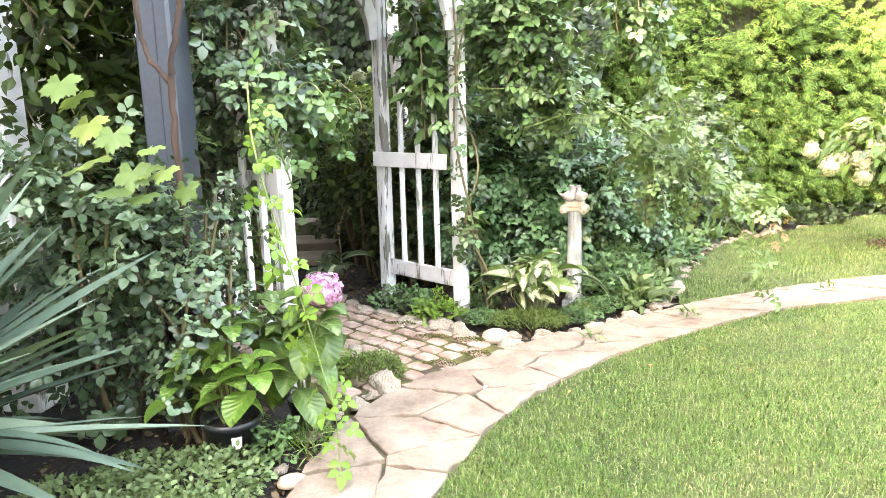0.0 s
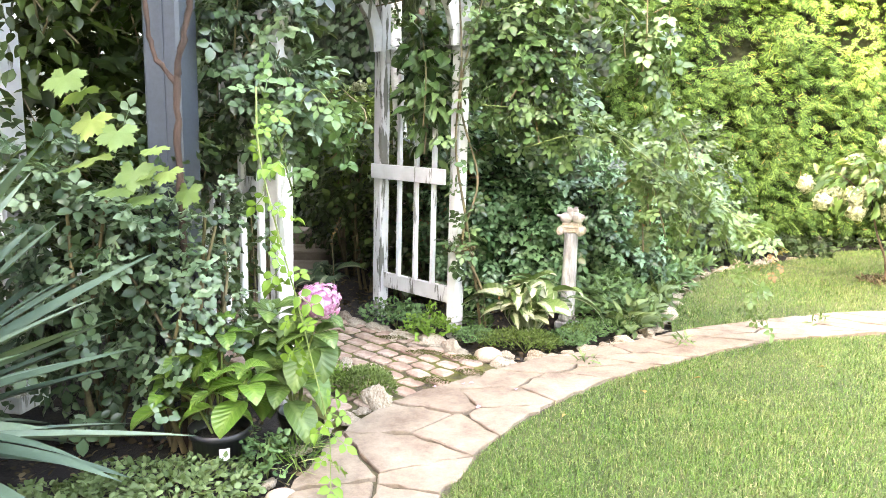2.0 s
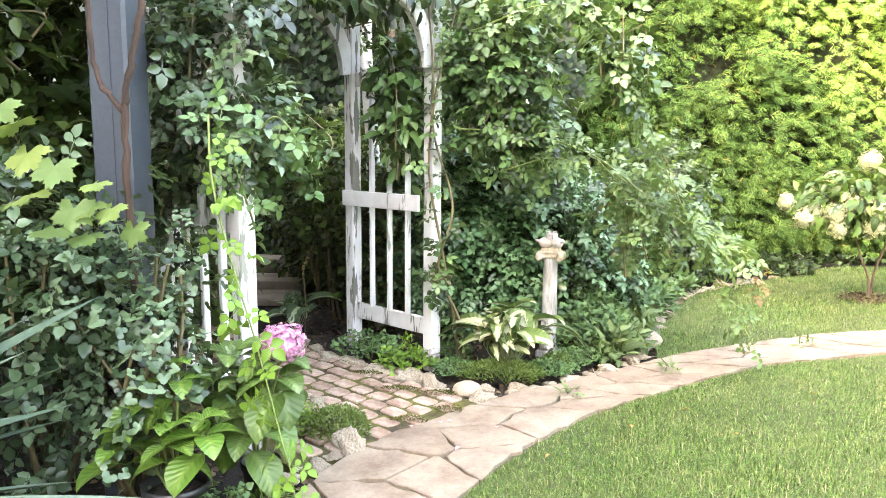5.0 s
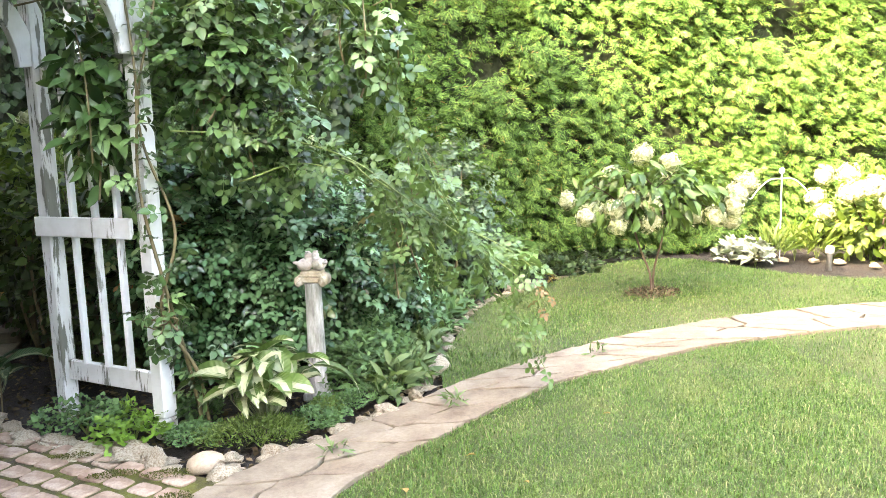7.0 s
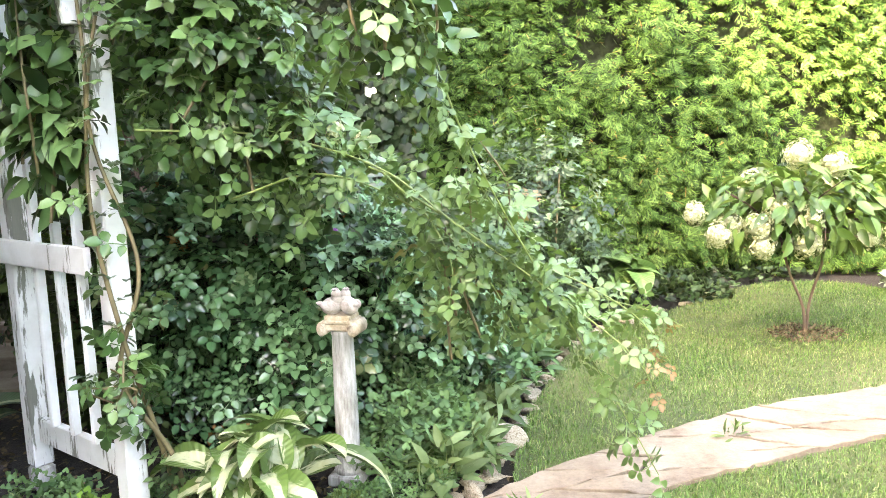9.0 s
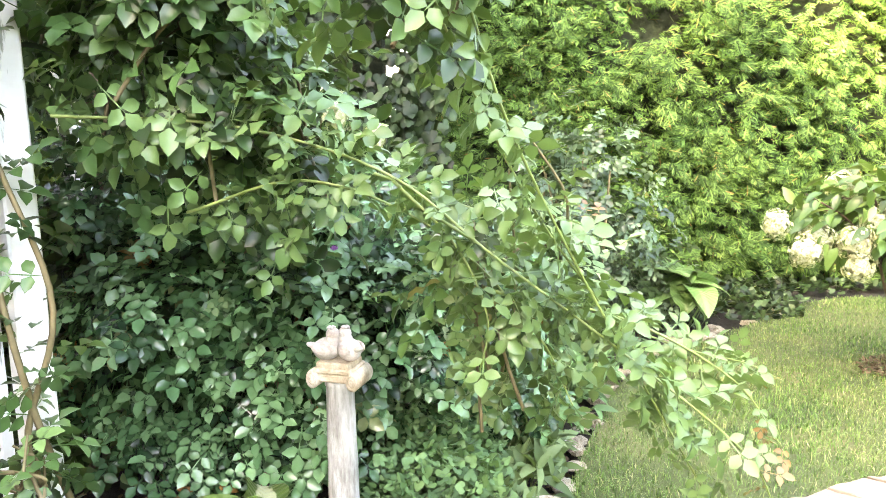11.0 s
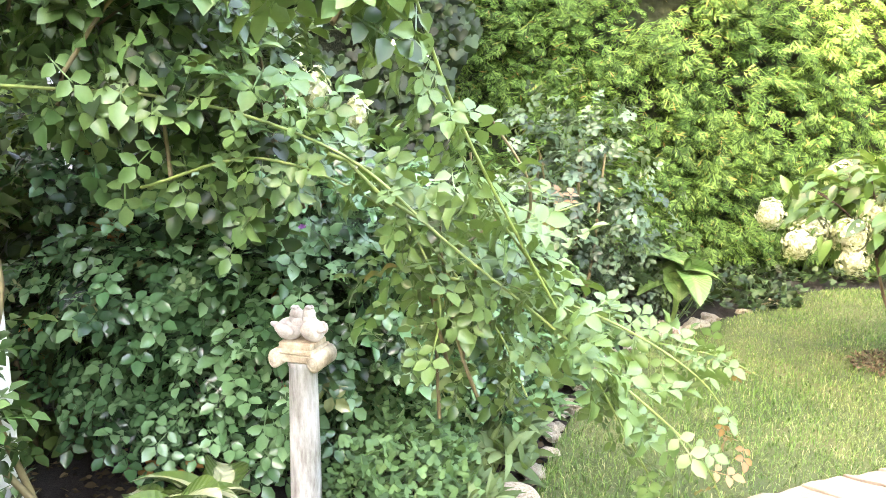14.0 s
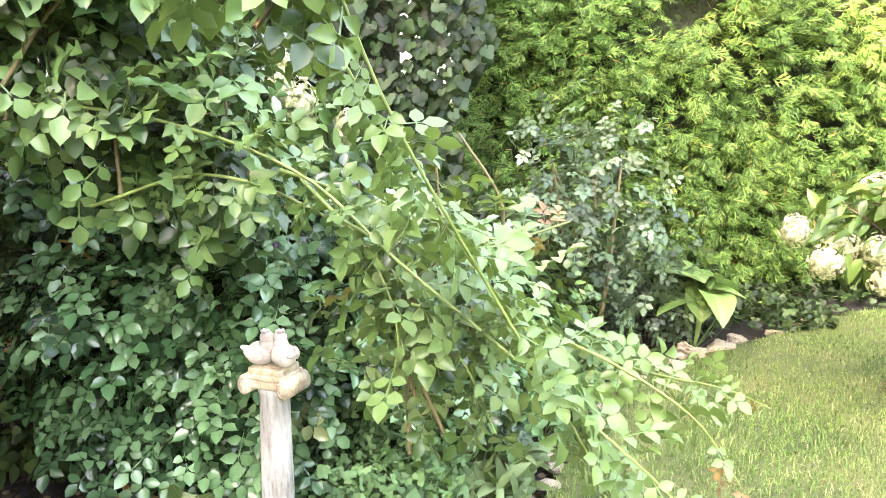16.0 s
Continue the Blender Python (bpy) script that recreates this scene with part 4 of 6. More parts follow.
def vein_mat(name, green, pale, rim=None, veins=45.0, stripe=0.0):
    """A broad leaf seen close: midrib, side veins, and a pale stripe or rim where it has one."""
    m, n, l, p = nodes_of(name)
    tc = n.new("ShaderNodeTexCoord")
    sp = n.new("ShaderNodeSeparateXYZ")
    l.new(tc.outputs["Object"], sp.inputs[0])

    def mth(op, a, b=None, c=None):
        q = n.new("ShaderNodeMath")
        q.operation = op
        for i, v in enumerate((a, b, c)):
            if v is None:
                continue
            if isinstance(v, (int, float)):
                q.inputs[i].default_value = v
            else:
                l.new(v, q.inputs[i])
        return q.outputs[0]

    ax = mth("ABSOLUTE", sp.outputs[0])
    lane = mth("SUBTRACT", sp.outputs[1], mth("MULTIPLY", ax, 0.9))
    saw = mth("PINGPONG", mth("MULTIPLY", lane, veins * 2), 1.0)
    vein = ramp(n, l, saw, ((0.0, (1, 1, 1)), (0.14, (0, 0, 0))))
    ribs = ramp(n, l, ax, ((0.006, (1, 1, 1)), (0.016, (0, 0, 0))))
    tone = ramp(n, l, n.new("ShaderNodeObjectInfo").outputs["Random"], ((0, tuple(c * 0.72 for c in green)), (1, tuple(min(1, c * 1.25) for c in green))))
    big = noise_of(n, l, 5, 3)
    col = mix(n, l, 0.4, tone, ramp(n, l, big, ((0.3, (0.55, 0.65, 0.5)), (0.7, (1, 1, 0.95)))), "MULTIPLY")
    if stripe:
        ed = mth("ADD", ax, mth("MULTIPLY", mth("SUBTRACT", noise_of(n, l, 14, 3, stretch=(3, 0.5, 1)), 0.5), 0.09))
        col = mix(n, l, ramp(n, l, ed, ((stripe * 0.7, (1, 1, 1)), (stripe, (0, 0, 0)))), col, pale)
        col = mix(n, l, mth("MULTIPLY", vein, 0.1), col, tuple(c * 0.8 for c in green))
    else:
        f = mth("MULTIPLY", mth("MAXIMUM", mth("MULTIPLY", vein, 0.6), ribs), 0.42)
        col = mix(n, l, f, col, pale)
    l.new(col, p.inputs["Base Color"])
    p.inputs["Roughness"].default_value = 0.42
    bump(n, l, p, saw, 0.4, 0.006)
    tr = n.new("ShaderNodeBsdfTranslucent")
    l.new(col, tr.inputs[0])
    ms = n.new("ShaderNodeMixShader")
    ms.inputs[0].default_value = 0.3
    l.new(p.outputs[0], ms.inputs[1])
    l.new(tr.outputs[0], ms.inputs[2])
    l.new(ms.outputs[0], n["Material Output"].inputs[0])
    return m


V_HOSTA = vein_mat("variegated_hosta_leaf", (0.075, 0.13, 0.03), (0.36, 0.38, 0.23), stripe=0.019)
V_HOSTA_G = vein_mat("green_hosta_leaf", (0.10, 0.185, 0.05), (0.24, 0.32, 0.13))
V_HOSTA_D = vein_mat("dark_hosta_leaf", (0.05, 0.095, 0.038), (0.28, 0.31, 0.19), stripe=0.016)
V_HYD = vein_mat("potted_hydrangea_leaf", (0.085, 0.18, 0.028), (0.20, 0.30, 0.065))
V_MOP = vein_mat("mophead_leaf", (0.085, 0.16, 0.038), (0.21, 0.29, 0.1))


def arched_leaf(name, mat, stalk, blade, width, rise, fall, rows=9, cup=0.25, bow=0.10):
    """A stalk that rises and a broad blade that arches over, in one mesh of its own."""
    pts, wid = [], []
    for i in range(4):
        t = i / 4
        pts.append((stalk * t, rise * math.sin(t * 1.57)))
        wid.append(0.006)
    for i in range(rows + 1):
        t = i / rows
        pts.append((stalk + blade * (math.sin(t * 1.35) / math.sin(1.35)), rise + bow * blade * math.sin(t * 3.14) - fall * t ** 1.25))
        wid.append(max(0.001, width / 2 * math.sin(math.pi * (0.06 + 0.94 * t) ** 0.75) ** 0.8))
    v, f = [], []
    for (y, z), w in zip(pts, wid):
        v += [(-w, y, z + cup * w), (-w * 0.5, y, z + cup * w * 0.2), (0, y, z), (w * 0.5, y, z + cup * w * 0.2), (w, y, z + cup * w)]
    for i in range(len(pts) - 1):
        for j in range(4):
            a = i * 5 + j
            f.append((a, a + 1, a + 6, a + 5))
    return fast_mesh(name, v, f, mat)


def hosta(label, at, leaves, meshes, scale, seed, turn0=0, name="hosta", lean=16):
    """A clump of arched leaves, inner ones steeper."""
    r = random.Random(seed)
    t = thing(name, label, "hosta", (at[0], at[1], -0.03))
    for i in range(leaves):
        k = i / leaves
        ob = part("leaf", meshes[r.randrange(len(meshes))], None, t)
        s = scale * r.uniform(0.68, 1.12) * (0.8 + 0.3 * k)
        ob.matrix_local = Matrix.Rotation(i * 2.39996 + r.uniform(-0.3, 0.3), 4, "Z") @ Matrix.Rotation(radians(78 - 72 * k + r.uniform(-12, 12)), 4, "X") @ Matrix.Rotation(radians(r.uniform(-lean, lean)), 4, "Y") @ Matrix.Scale(s, 4)
    return t


H_V = [arched_leaf("leaf", V_HOSTA, 0.19, 0.17, w, 0.23, d, cup=0.45) for w, d in ((0.105, 0.09), (0.09, 0.13), (0.115, 0.05))]
H_G = [arched_leaf("leaf", V_HOSTA_G, 0.18, 0.22, w, 0.26, d) for w, d in ((0.20, 0.17), (0.18, 0.22))]
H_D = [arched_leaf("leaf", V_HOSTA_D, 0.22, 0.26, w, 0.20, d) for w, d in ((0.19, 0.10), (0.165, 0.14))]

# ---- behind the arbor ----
shrub("shrub", "dense shrub behind the arbor, shade put into its leaf colour", "shrub", (-1.25, 7.2, 0.55), (0.75, 0.5, 0.65), 2600, LEAF_S, (0.05, 0.09), L_SHADE_TONED)
shrub("shrub", "dense shrub behind the arbor, shade put into its leaf colour", "shrub", (-0.55, 7.0, 0.6), (0.6, 0.4, 0.75), 2200, LEAF_S, (0.05, 0.09), L_SHADE_TONED)
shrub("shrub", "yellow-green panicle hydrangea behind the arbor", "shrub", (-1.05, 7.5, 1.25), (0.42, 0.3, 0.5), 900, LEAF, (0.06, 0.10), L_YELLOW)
shrub("shrub", "leafy shrub near the far patio, shade put into its leaf colour", "shrub", (-2.1, 6.5, 1.15), (0.6, 0.4, 0.55), 1500, LEAF_S, (0.05, 0.09), L_SHADE_TONED)
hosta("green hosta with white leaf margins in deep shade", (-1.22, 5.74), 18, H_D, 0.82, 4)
for x, y, r0, h, mt, lb in ((-0.86, 6.55, 0.058, 3.4, M_BIRCH, "pale birch trunk behind the slats"), (-0.62, 6.35, 0.045, 3.2, M_TRUNK, "thin dark brown tree trunk behind the slats"), (-2.45, 5.6, 0.05, 3.2, M_TRUNK, "thin dark trunk near the patio")):
    t = thing("tree", lb, "tree", (x, y, -0.04))
    ln = curve_pts([(0, 0, 0), (0.03, 0.02, 1.2), (-0.02, 0.0, 2.2), (0.05, 0.05, h)], 18)
    part("trunk", tubes_mesh("trunk", [(ln, np.linspace(r0 * 1.15, r0 * 0.7, 18))], mt, 12), None, t)
    n_ = 700
    P = np.array([0.0, 0, h]) + rng.normal(0, 1, (n_, 3)) * (0.7, 0.5, 0.4)
    part("crown", scatter("crown", LEAF_S, P, rng.normal(0, 1, (n_, 3)) - (0, 0, 0.5), np.array([0, 0, 1.0]) + rng.normal(0, 0.4, (n_, 3)), rng.uniform(0.05, 0.09, n_), L_SHADE_TONED), None, t)
    lines = [(curve_pts([(0, 0, h * 0.75), (dx * 0.5, dy * 0.5, h * 0.9), (dx, dy, h * 1.05)], 6), np.linspace(r0 * 0.45, r0 * 0.15, 6)) for dx, dy in ((0.5, 0.1), (-0.5, 0.2), (0.1, -0.4))]
    part("limbs", tubes_mesh("limbs", lines, mt, 6), None, t)
for i, (x, y, z, sx, sy, sz, a) in enumerate(((-2.1, 7.25, 0.04, 0.9, 0.5, 0.12, 8), (-2.35, 7.55, 0.17, 0.7, 0.3, 0.14, 5), (-1.75, 7.35, 0.135, 0.2, 0.14, 0.09, 20), (-1.95, 6.75, 0.0, 0.8, 0.45, 0.06, 10))):
    bm = bmesh.new()
    box(bm, (sx, sy, sz), None, 0.012)
    ob = tagged(part("stone_step", bm, M_FLAG), "tan stone step of the shaded patio", "step", "patio steps")
    ob.matrix_world = pose(x, y, z, 0, 0, a)

# Two shrubs added to darken the gaps behind the slats.
shrub("shrub", "shrub behind the slatted side, added with shade in its leaf colour", "shrub", (-0.62, 6.0, 0.55), (0.42, 0.3, 0.6), 1500, LEAF_S, (0.05, 0.09), L_SHADE_TONED)
shrub("shrub", "shrub behind the slatted side, added with shade in its leaf colour", "shrub", (-1.0, 6.15, 0.9), (0.4, 0.3, 0.5), 900, LEAF_S, (0.05, 0.09), L_SHADE_TONED)
back = shrub("panicle_hydrangea", "yellow-green hydrangea seen through the arbor", "shrub", (-1.30, 6.7, 1.2), (0.27, 0.2, 0.42), 420, LEAF, (0.06, 0.10), L_YELLOW)

# hosta flower stalk
t = thing("flower_stalk", "faded grey hosta flower stalk", "flower", (-1.12, 5.6, -0.03))
ln = curve_pts([(0, 0, 0), (0.01, 0, 0.3), (0.0, 0.0, 0.5), (0.06, 0, 0.66)], 14)
part("stem", tubes_mesh("stem", [(ln, 0.004)], M_CANE_OLD, 5), None, t)
n_ = 26
k = rng.integers(8, 14, n_)
part("seed_head", scatter("seed_head", LEAF_S, ln[k], rng.normal(0, 1, (n_, 3)), rng.normal(0, 1, (n_, 3)), np.full(n_, 0.02), L_DRY), None, t)

# ---- bed between arbor, pedestal and hedge ----
shrub("rose_bush", "dense dark green rose bush behind the pedestal", "rose", (0.14, 5.98, 0.68), (0.78, 0.42, 0.64), 3600, ROSE5, (0.115, 0.175), L_ROSE_DK, 12, M_CANE_OLD, 0.45, 0.4)
shrub("rose_bush", "dense dark green rose bush beside the pedestal", "rose", (0.92, 6.25, 0.55), (0.45, 0.35, 0.55), 1100, ROSE5, (0.10, 0.16), L_ROSE_DK, 8, M_CANE_OLD, 0.4, 0.4)
shrub("panicle_hydrangea", "tall leafy hydrangea with creamy panicles before the ivy", "shrub", (0.35, 6.75, 0.95), (0.65, 0.35, 0.55), 1100, LEAF, (0.07, 0.12), L_ROSE, 8)
shrub("rose_bush", "loose bluish-leaved rose against the hedge", "rose", (1.65, 7.75, 0.85), (0.5, 0.35, 0.65), 620, ROSE5, (0.10, 0.16), L_MIDROSE, 7, M_CANE_OLD, 0.3, 0.5)
shrub("perennial", "feathery green perennials along the bed edge", "plant", (1.08, 6.75, 0.3), (0.30, 0.55, 0.4), 1500, LEAF_S, (0.05, 0.09), L_COLUMB, 6, M_CANE, 0.2)
shrub("perennial", "tall green perennials near the hedge", "plant", (1.45, 7.6, 0.3), (0.3, 0.5, 0.4), 1100, LEAF_S, (0.05, 0.09), L_ROSE, 6, M_CANE, 0.2)
shrub("perennial", "mixed green perennials at the back of the bed", "plant", (0.75, 7.4, 0.5), (0.8, 0.5, 0.6), 2000, LEAF_S, (0.05, 0.10), L_SHADE_TONED, 6, M_CANE, 0.2)
mound("columbine", "blue-green columbine mound beside the pedestal", "plant", (0.93, 5.62), 0.25, 0.27, 0.27, 520, COLUMB, (0.07, 0.12), L_COLUMB)
mound("columbine", "blue-green columbine mound beside the pedestal", "plant", (0.86, 5.95), 0.28, 0.22, 0.42, 420, COLUMB, (0.07, 0.11), L_COLUMB)
mound("perennial", "pale green strap-leaved clump at the bed edge", "plant", (1.13, 5.60), 0.08, 0.14, 0.12, 90, leaf_shape(0.26, 0.1, 0.3), (0.07, 0.13), L_COVER, upright=0.8)
mound("perennial", "pale green strap-leaved clump at the bed edge", "plant", (1.2, 6.2), 0.10, 0.3, 0.14, 130, leaf_shape(0.3, 0.1, 0.3), (0.08, 0.14), L_COVER, upright=0.8)
for x, y, q in ((1.02, 5.30, 0.10), (1.16, 5.52, 0.10), (1.24, 5.86, 0.09), (1.30, 6.10, 0.10), (1.42, 6.48, 0.10), (1.52, 6.80, 0.12), (1.66, 7.15, 0.12), (1.85, 7.45, 0.13)):
    mound("perennial", "pale green leafy growth behind the edging stones", "plant", (x, y), q, q * 1.3, 0.16, 70, leaf_shape(0.34, 0.2, 0.35), (0.07, 0.14), L_COVER if y < 6.4 else L_COLUMB, upright=0.7)
mound("perennial", "low green growth behind the edging stones", "plant", (1.55, 7.4), 0.14, 0.4, 0.2, 200, LEAF_S, (0.06, 0.12), L_COVER)
mound("groundcover", "flat ivy and litter under the hedge", "plant", (3.4, 9.25), 1.0, 0.12, 0.08, 350, IVY, (0.05, 0.08), L_IVY)
mound("groundcover", "low mixed seedlings behind the edging stones", "plant", (1.02, 5.46), 0.18, 0.10, 0.10, 220, COLUMB, (0.04, 0.07), L_COLUMB)
mound("carpet_plant", "fine-leaved carpet plant behind the path edge", "plant", (0.66, 5.08), 0.10, 0.10, 0.07, 900, leaf_shape(0.35, 0.1, 0.1, 1), (0.014, 0.026), L_MAT, upright=0.9)
hosta("striped cream and green hosta at the arbor's foot", (0.37, 5.02), 96, H_V, 1.10, 8, lean=30)
hosta("broad green hosta in front of the hedge", (2.34, 7.96), 20, H_G, 1.4, 6)
shrub("rose_bush", "low bluish rose behind the far edging stones", "rose", (2.05, 8.05, 0.32), (0.32, 0.25, 0.34), 330, ROSE5, (0.09, 0.14), L_MIDROSE, 6, M_CANE_OLD, 0.3, 0.5)
mound("groundcover", "dark ivy creeping under the hedge", "plant", (2.7, 8.75), 0.7, 0.4, 0.12, 900, IVY, (0.05, 0.09), L_IVY)
mound("groundcover", "dark ivy creeping between bed and hedge", "plant", (1.9, 8.6), 0.6, 0.5, 0.2, 900, IVY, (0.05, 0.09), L_IVY)
mound("carpet_plant", "fine-leaved carpet plant between the edging stones", "plant", (0.36, 4.80), 0.27, 0.13, 0.10, 3400, leaf_shape(0.35, 0.1, 0.1, 1), (0.014, 0.026), L_MAT, upright=0.9)
mound("carpet_plant", "fine-leaved carpet plant spilling over the path edge", "plant", (-0.40, 3.86), 0.19, 0.14, 0.11, 3000, leaf_shape(0.35, 0.1, 0.1, 1), (0.014, 0.026), L_MAT, upright=0.9)
for x, y, q in ((0.05, 4.86, 0.12), (0.62, 4.92, 0.12), (0.72, 5.14, 0.14), (-0.02, 5.25, 0.15), (0.92, 5.28, 0.14)):
    mound("groundcover", "low green seedlings and moss around the hosta", "plant", (x, y), q, q * 0.8, 0.06, 260, COLUMB, (0.025, 0.05), L_COLUMB, upright=0.5)
mound("wild_strawberry", "bright green strawberry plants under the arbor rail", "plant", (-0.24, 4.90), 0.13, 0.10, 0.15, 90, COLUMB, (0.06, 0.09), L_STRAWB)
mound("wild_strawberry", "dull green seedlings under the arbor rail", "plant", (-0.52, 5.13), 0.22, 0.10, 0.14, 150, COLUMB, (0.05, 0.08), L_COLUMB)

# climbing rose on the arbor
cane_thing("climbing_rose", "climbing rose with thick twisting canes on the arbor", [
    [(0.06, 5.06, -0.03), (0.02, 4.98, 0.35), (-0.04, 4.90, 0.75), (-0.12, 4.92, 1.2), (-0.10, 4.93, 1.7), (-0.14, 4.95, 2.25)],
    [(0.09, 5.05, -0.03), (0.06, 4.98, 0.30), (-0.06, 4.90, 0.62), (0.02, 4.93, 1.0), (-0.10, 4.92, 1.5), (0.02, 4.95, 2.1)]], ROSE5, (0.10, 0.16), L_ROSE, 0.05, 0.011, M_CANE_OLD)
def clump(parent_label, name, centre, radii, n, shape, size, mat, fill=0.15, cat="rose"):
    """Leafage that climbs: short twigs in it, leaves round them."""
    t = shrub(name, parent_label, cat, centre, radii, n, shape, size, mat, 0, None, fill, 0.5)
    c, r, lines = np.array(centre), np.array(radii), []
    for i in range(5):
        a, b = c + rng.normal(0, 0.35, 3) * r - (0, 0, r[2] * 0.5), c + rng.normal(0, 0.45, 3) * r + (0, 0, r[2] * 0.5)
        lines.append(curve_pts([a, (a + b) / 2 + rng.normal(0, 0.05, 3), b], 9))
    for ln in lines:
        part("twig", tubes_mesh("twig", [(ln - np.array(t.location), np.linspace(0.006, 0.003, 9))], M_CANE_OLD, 5), None, t)
    return t


clump("leafy mass of climbing rose over the arbor's side", "climbing_rose", (0.24, 5.14, 1.80), (0.33, 0.20, 0.52), 520, ROSE5, (0.12, 0.19), L_ROSE)
clump("leafy mass of climbing rose over the arbor's side", "climbing_rose", (0.48, 5.32, 1.42), (0.25, 0.2, 0.36), 200, ROSE5, (0.12, 0.19), L_ROSE)
clump("large-leaved climber hanging down inside the arbor", "climbing_vine", (-0.34, 5.10, 1.60), (0.19, 0.10, 0.46), 330, LEAF_LONG, (0.09, 0.14), L_ROSE)
clump("large-leaved climber trailing over the arbor's top", "climbing_vine", (-0.45, 4.85, 2.26), (0.55, 0.7, 0.2), 700, LEAF, (0.07, 0.11), L_CLIMB_SHADED)
clump("sprig of rose leaves on the arbor post", "climbing_rose", (-0.06, 4.86, 0.62), (0.10, 0.07, 0.12), 26, ROSE5, (0.11, 0.16), L_ROSE)
t = thing("climbing_vine", "bellflower blooms hanging from the arbor beam", "flower", (-0.30, 4.85, 2.05))
for i in range(4):
    bm = lathe([(0.004, 0), (0.010, -0.012), (0.013, -0.03), (0.02, -0.05)], 8)
    ob = part("bell", bm, M_METAL, t)
    ob.location = (rng.uniform(-0.04, 0.04), rng.uniform(-0.02, 0.02), rng.uniform(-0.03, 0.05))

clump("dark rose growth behind the arbor post", "climbing_rose", (-0.30, 5.75, 1.85), (0.40, 0.25, 0.5), 420, ROSE5, (0.11, 0.17), L_ROSE)
clump("dark rose growth behind the arbor post", "climbing_rose", (-0.28, 5.95, 1.12), (0.36, 0.22, 0.36), 240, ROSE5, (0.11, 0.17), L_ROSE_DK)

# arching canes over the path
ARCH = [[(0.02, 5.0, 1.45), (0.45, 5.05, 1.42), (0.83, 5.05, 1.30), (1.10, 4.98, 1.10), (1.40, 4.92, 0.88), (1.67, 4.88, 0.66), (1.76, 4.88, 0.50)],
        [(0.0, 4.98, 2.1), (0.45, 4.85, 2.2), (0.80, 4.62, 2.05), (1.00, 4.62, 1.75), (1.12, 4.75, 1.42), (1.28, 4.88, 1.10), (1.45, 4.95, 0.80), (1.65, 4.97, 0.45), (1.79, 4.97, 0.19)],
        [(0.10, 5.0, 2.0), (0.55, 4.75, 2.1), (0.86, 4.60, 1.92), (1.02, 4.72, 1.55), (1.20, 4.9, 1.2), (1.45, 5.0, 0.85), (1.55, 5.05, 0.62)],
        [(0.80, 5.05, 1.30), (1.15, 5.25, 1.15), (1.30, 5.46, 1.09), (1.47, 5.55, 1.13)],
        [(0.95, 5.0, 1.20), (1.30, 5.2, 0.95), (1.65, 5.42, 0.75), (1.95, 5.65, 0.62), (2.14, 5.82, 0.50)],
        [(0.85, 5.05, 1.28), (1.0, 5.05, 1.12), (1.08, 5.0, 0.95), (1.06, 4.98, 0.80)],
        [(0.3, 5.1, 1.2), (0.62, 5.1, 1.28), (0.95, 5.1, 1.15), (1.2, 5.05, 0.9), (1.3, 5.05, 0.7)],
        [(1.1, 5.05, 1.0), (1.45, 5.15, 0.9), (1.75, 5.2, 0.72), (1.9, 5.22, 0.52)]]
cane_thing("arching_rose", "arching rose canes with pale green leaves over the path", ARCH, ROSE5, (0.092, 0.15), L_ROSE_LT, 0.036, 0.0048, M_CANE, 1.0, red=(0, 3, 4, 7), single=True)
clump("loose pale green rose growth under the arching canes", "arching_rose", (1.12, 5.2, 0.95), (0.28, 0.2, 0.32), 120, ROSE5, (0.10, 0.16), L_ROSE_LT, 0.1)
clump("rose shoots hanging at the top of the arch", "arching_rose", (0.92, 4.66, 1.78), (0.16, 0.12, 0.24), 75, ROSE5, (0.12, 0.19), L_ROSE, 0.1)

# ---- blossoms ----
FLORET = compose([(leaf_shape(0.9, 0.05, 0.1, 1), 0, 0, 0, a, 1, 0) for a in (0, 1.57, 3.14, 4.71)])


def bloom(name, at, r, n, mat, parent, squash=(1, 1, 1), size=1.0):
    n = int(n * 1.25)
    u = unit(rng.normal(size=(n, 3)))
    lump = 1 + 0.34 * np.array([noise.noise(Vector(q * 2.3) + Vector(at) * 7) for q in u])
    P = u * np.array(squash) * r * (lump * rng.uniform(0.72, 1.06, n))[:, None]
    me = scatter(name, FLORET, P, np.cross(u, rng.normal(size=(n, 3))), u + rng.normal(0, 0.25, (n, 3)), rng.uniform(0.014, 0.024, n) * size * (r / 0.08) ** 0.4, mat)
    bm = bmesh.new()
    bm.from_mesh(me)
    bmesh.ops.create_icosphere(bm, subdivisions=2, radius=r * 0.66, matrix=Matrix.Diagonal((*squash, 1)))
    bm.to_mesh(me)
    bm.free()
    ob = part(name, me, None, parent)
    ob.matrix_parent_inverse = parent.matrix_world.inverted()
    ob.matrix_world = Matrix.Translation(at)
    return ob


bpy.context.view_layer.update()
bloom("bloom", (-1.16, 6.45, 1.62), 0.06, 80, L_CREAM, back, (1.2, 1, 0.8))
blooms = thing("panicle", "creamy hydrangea panicles among the rose leaves", "flower", (0.42, 6.2, 1.5))
bpy.context.view_layer.update()
for p, r in (((0.39, 6.2, 1.52), 0.07), ((0.50, 6.1, 1.46), 0.075), ((0.34, 6.35, 1.62), 0.06), ((0.62, 6.3, 1.38), 0.06)):
    bloom("bloom", p, r, 90, L_CREAM, blooms, (0.8, 0.8, 1.2))
t = thing("purple_flower", "small purple flower spike above the rose bush", "flower", (0.42, 5.55, 1.22))
bpy.context.view_layer.update()
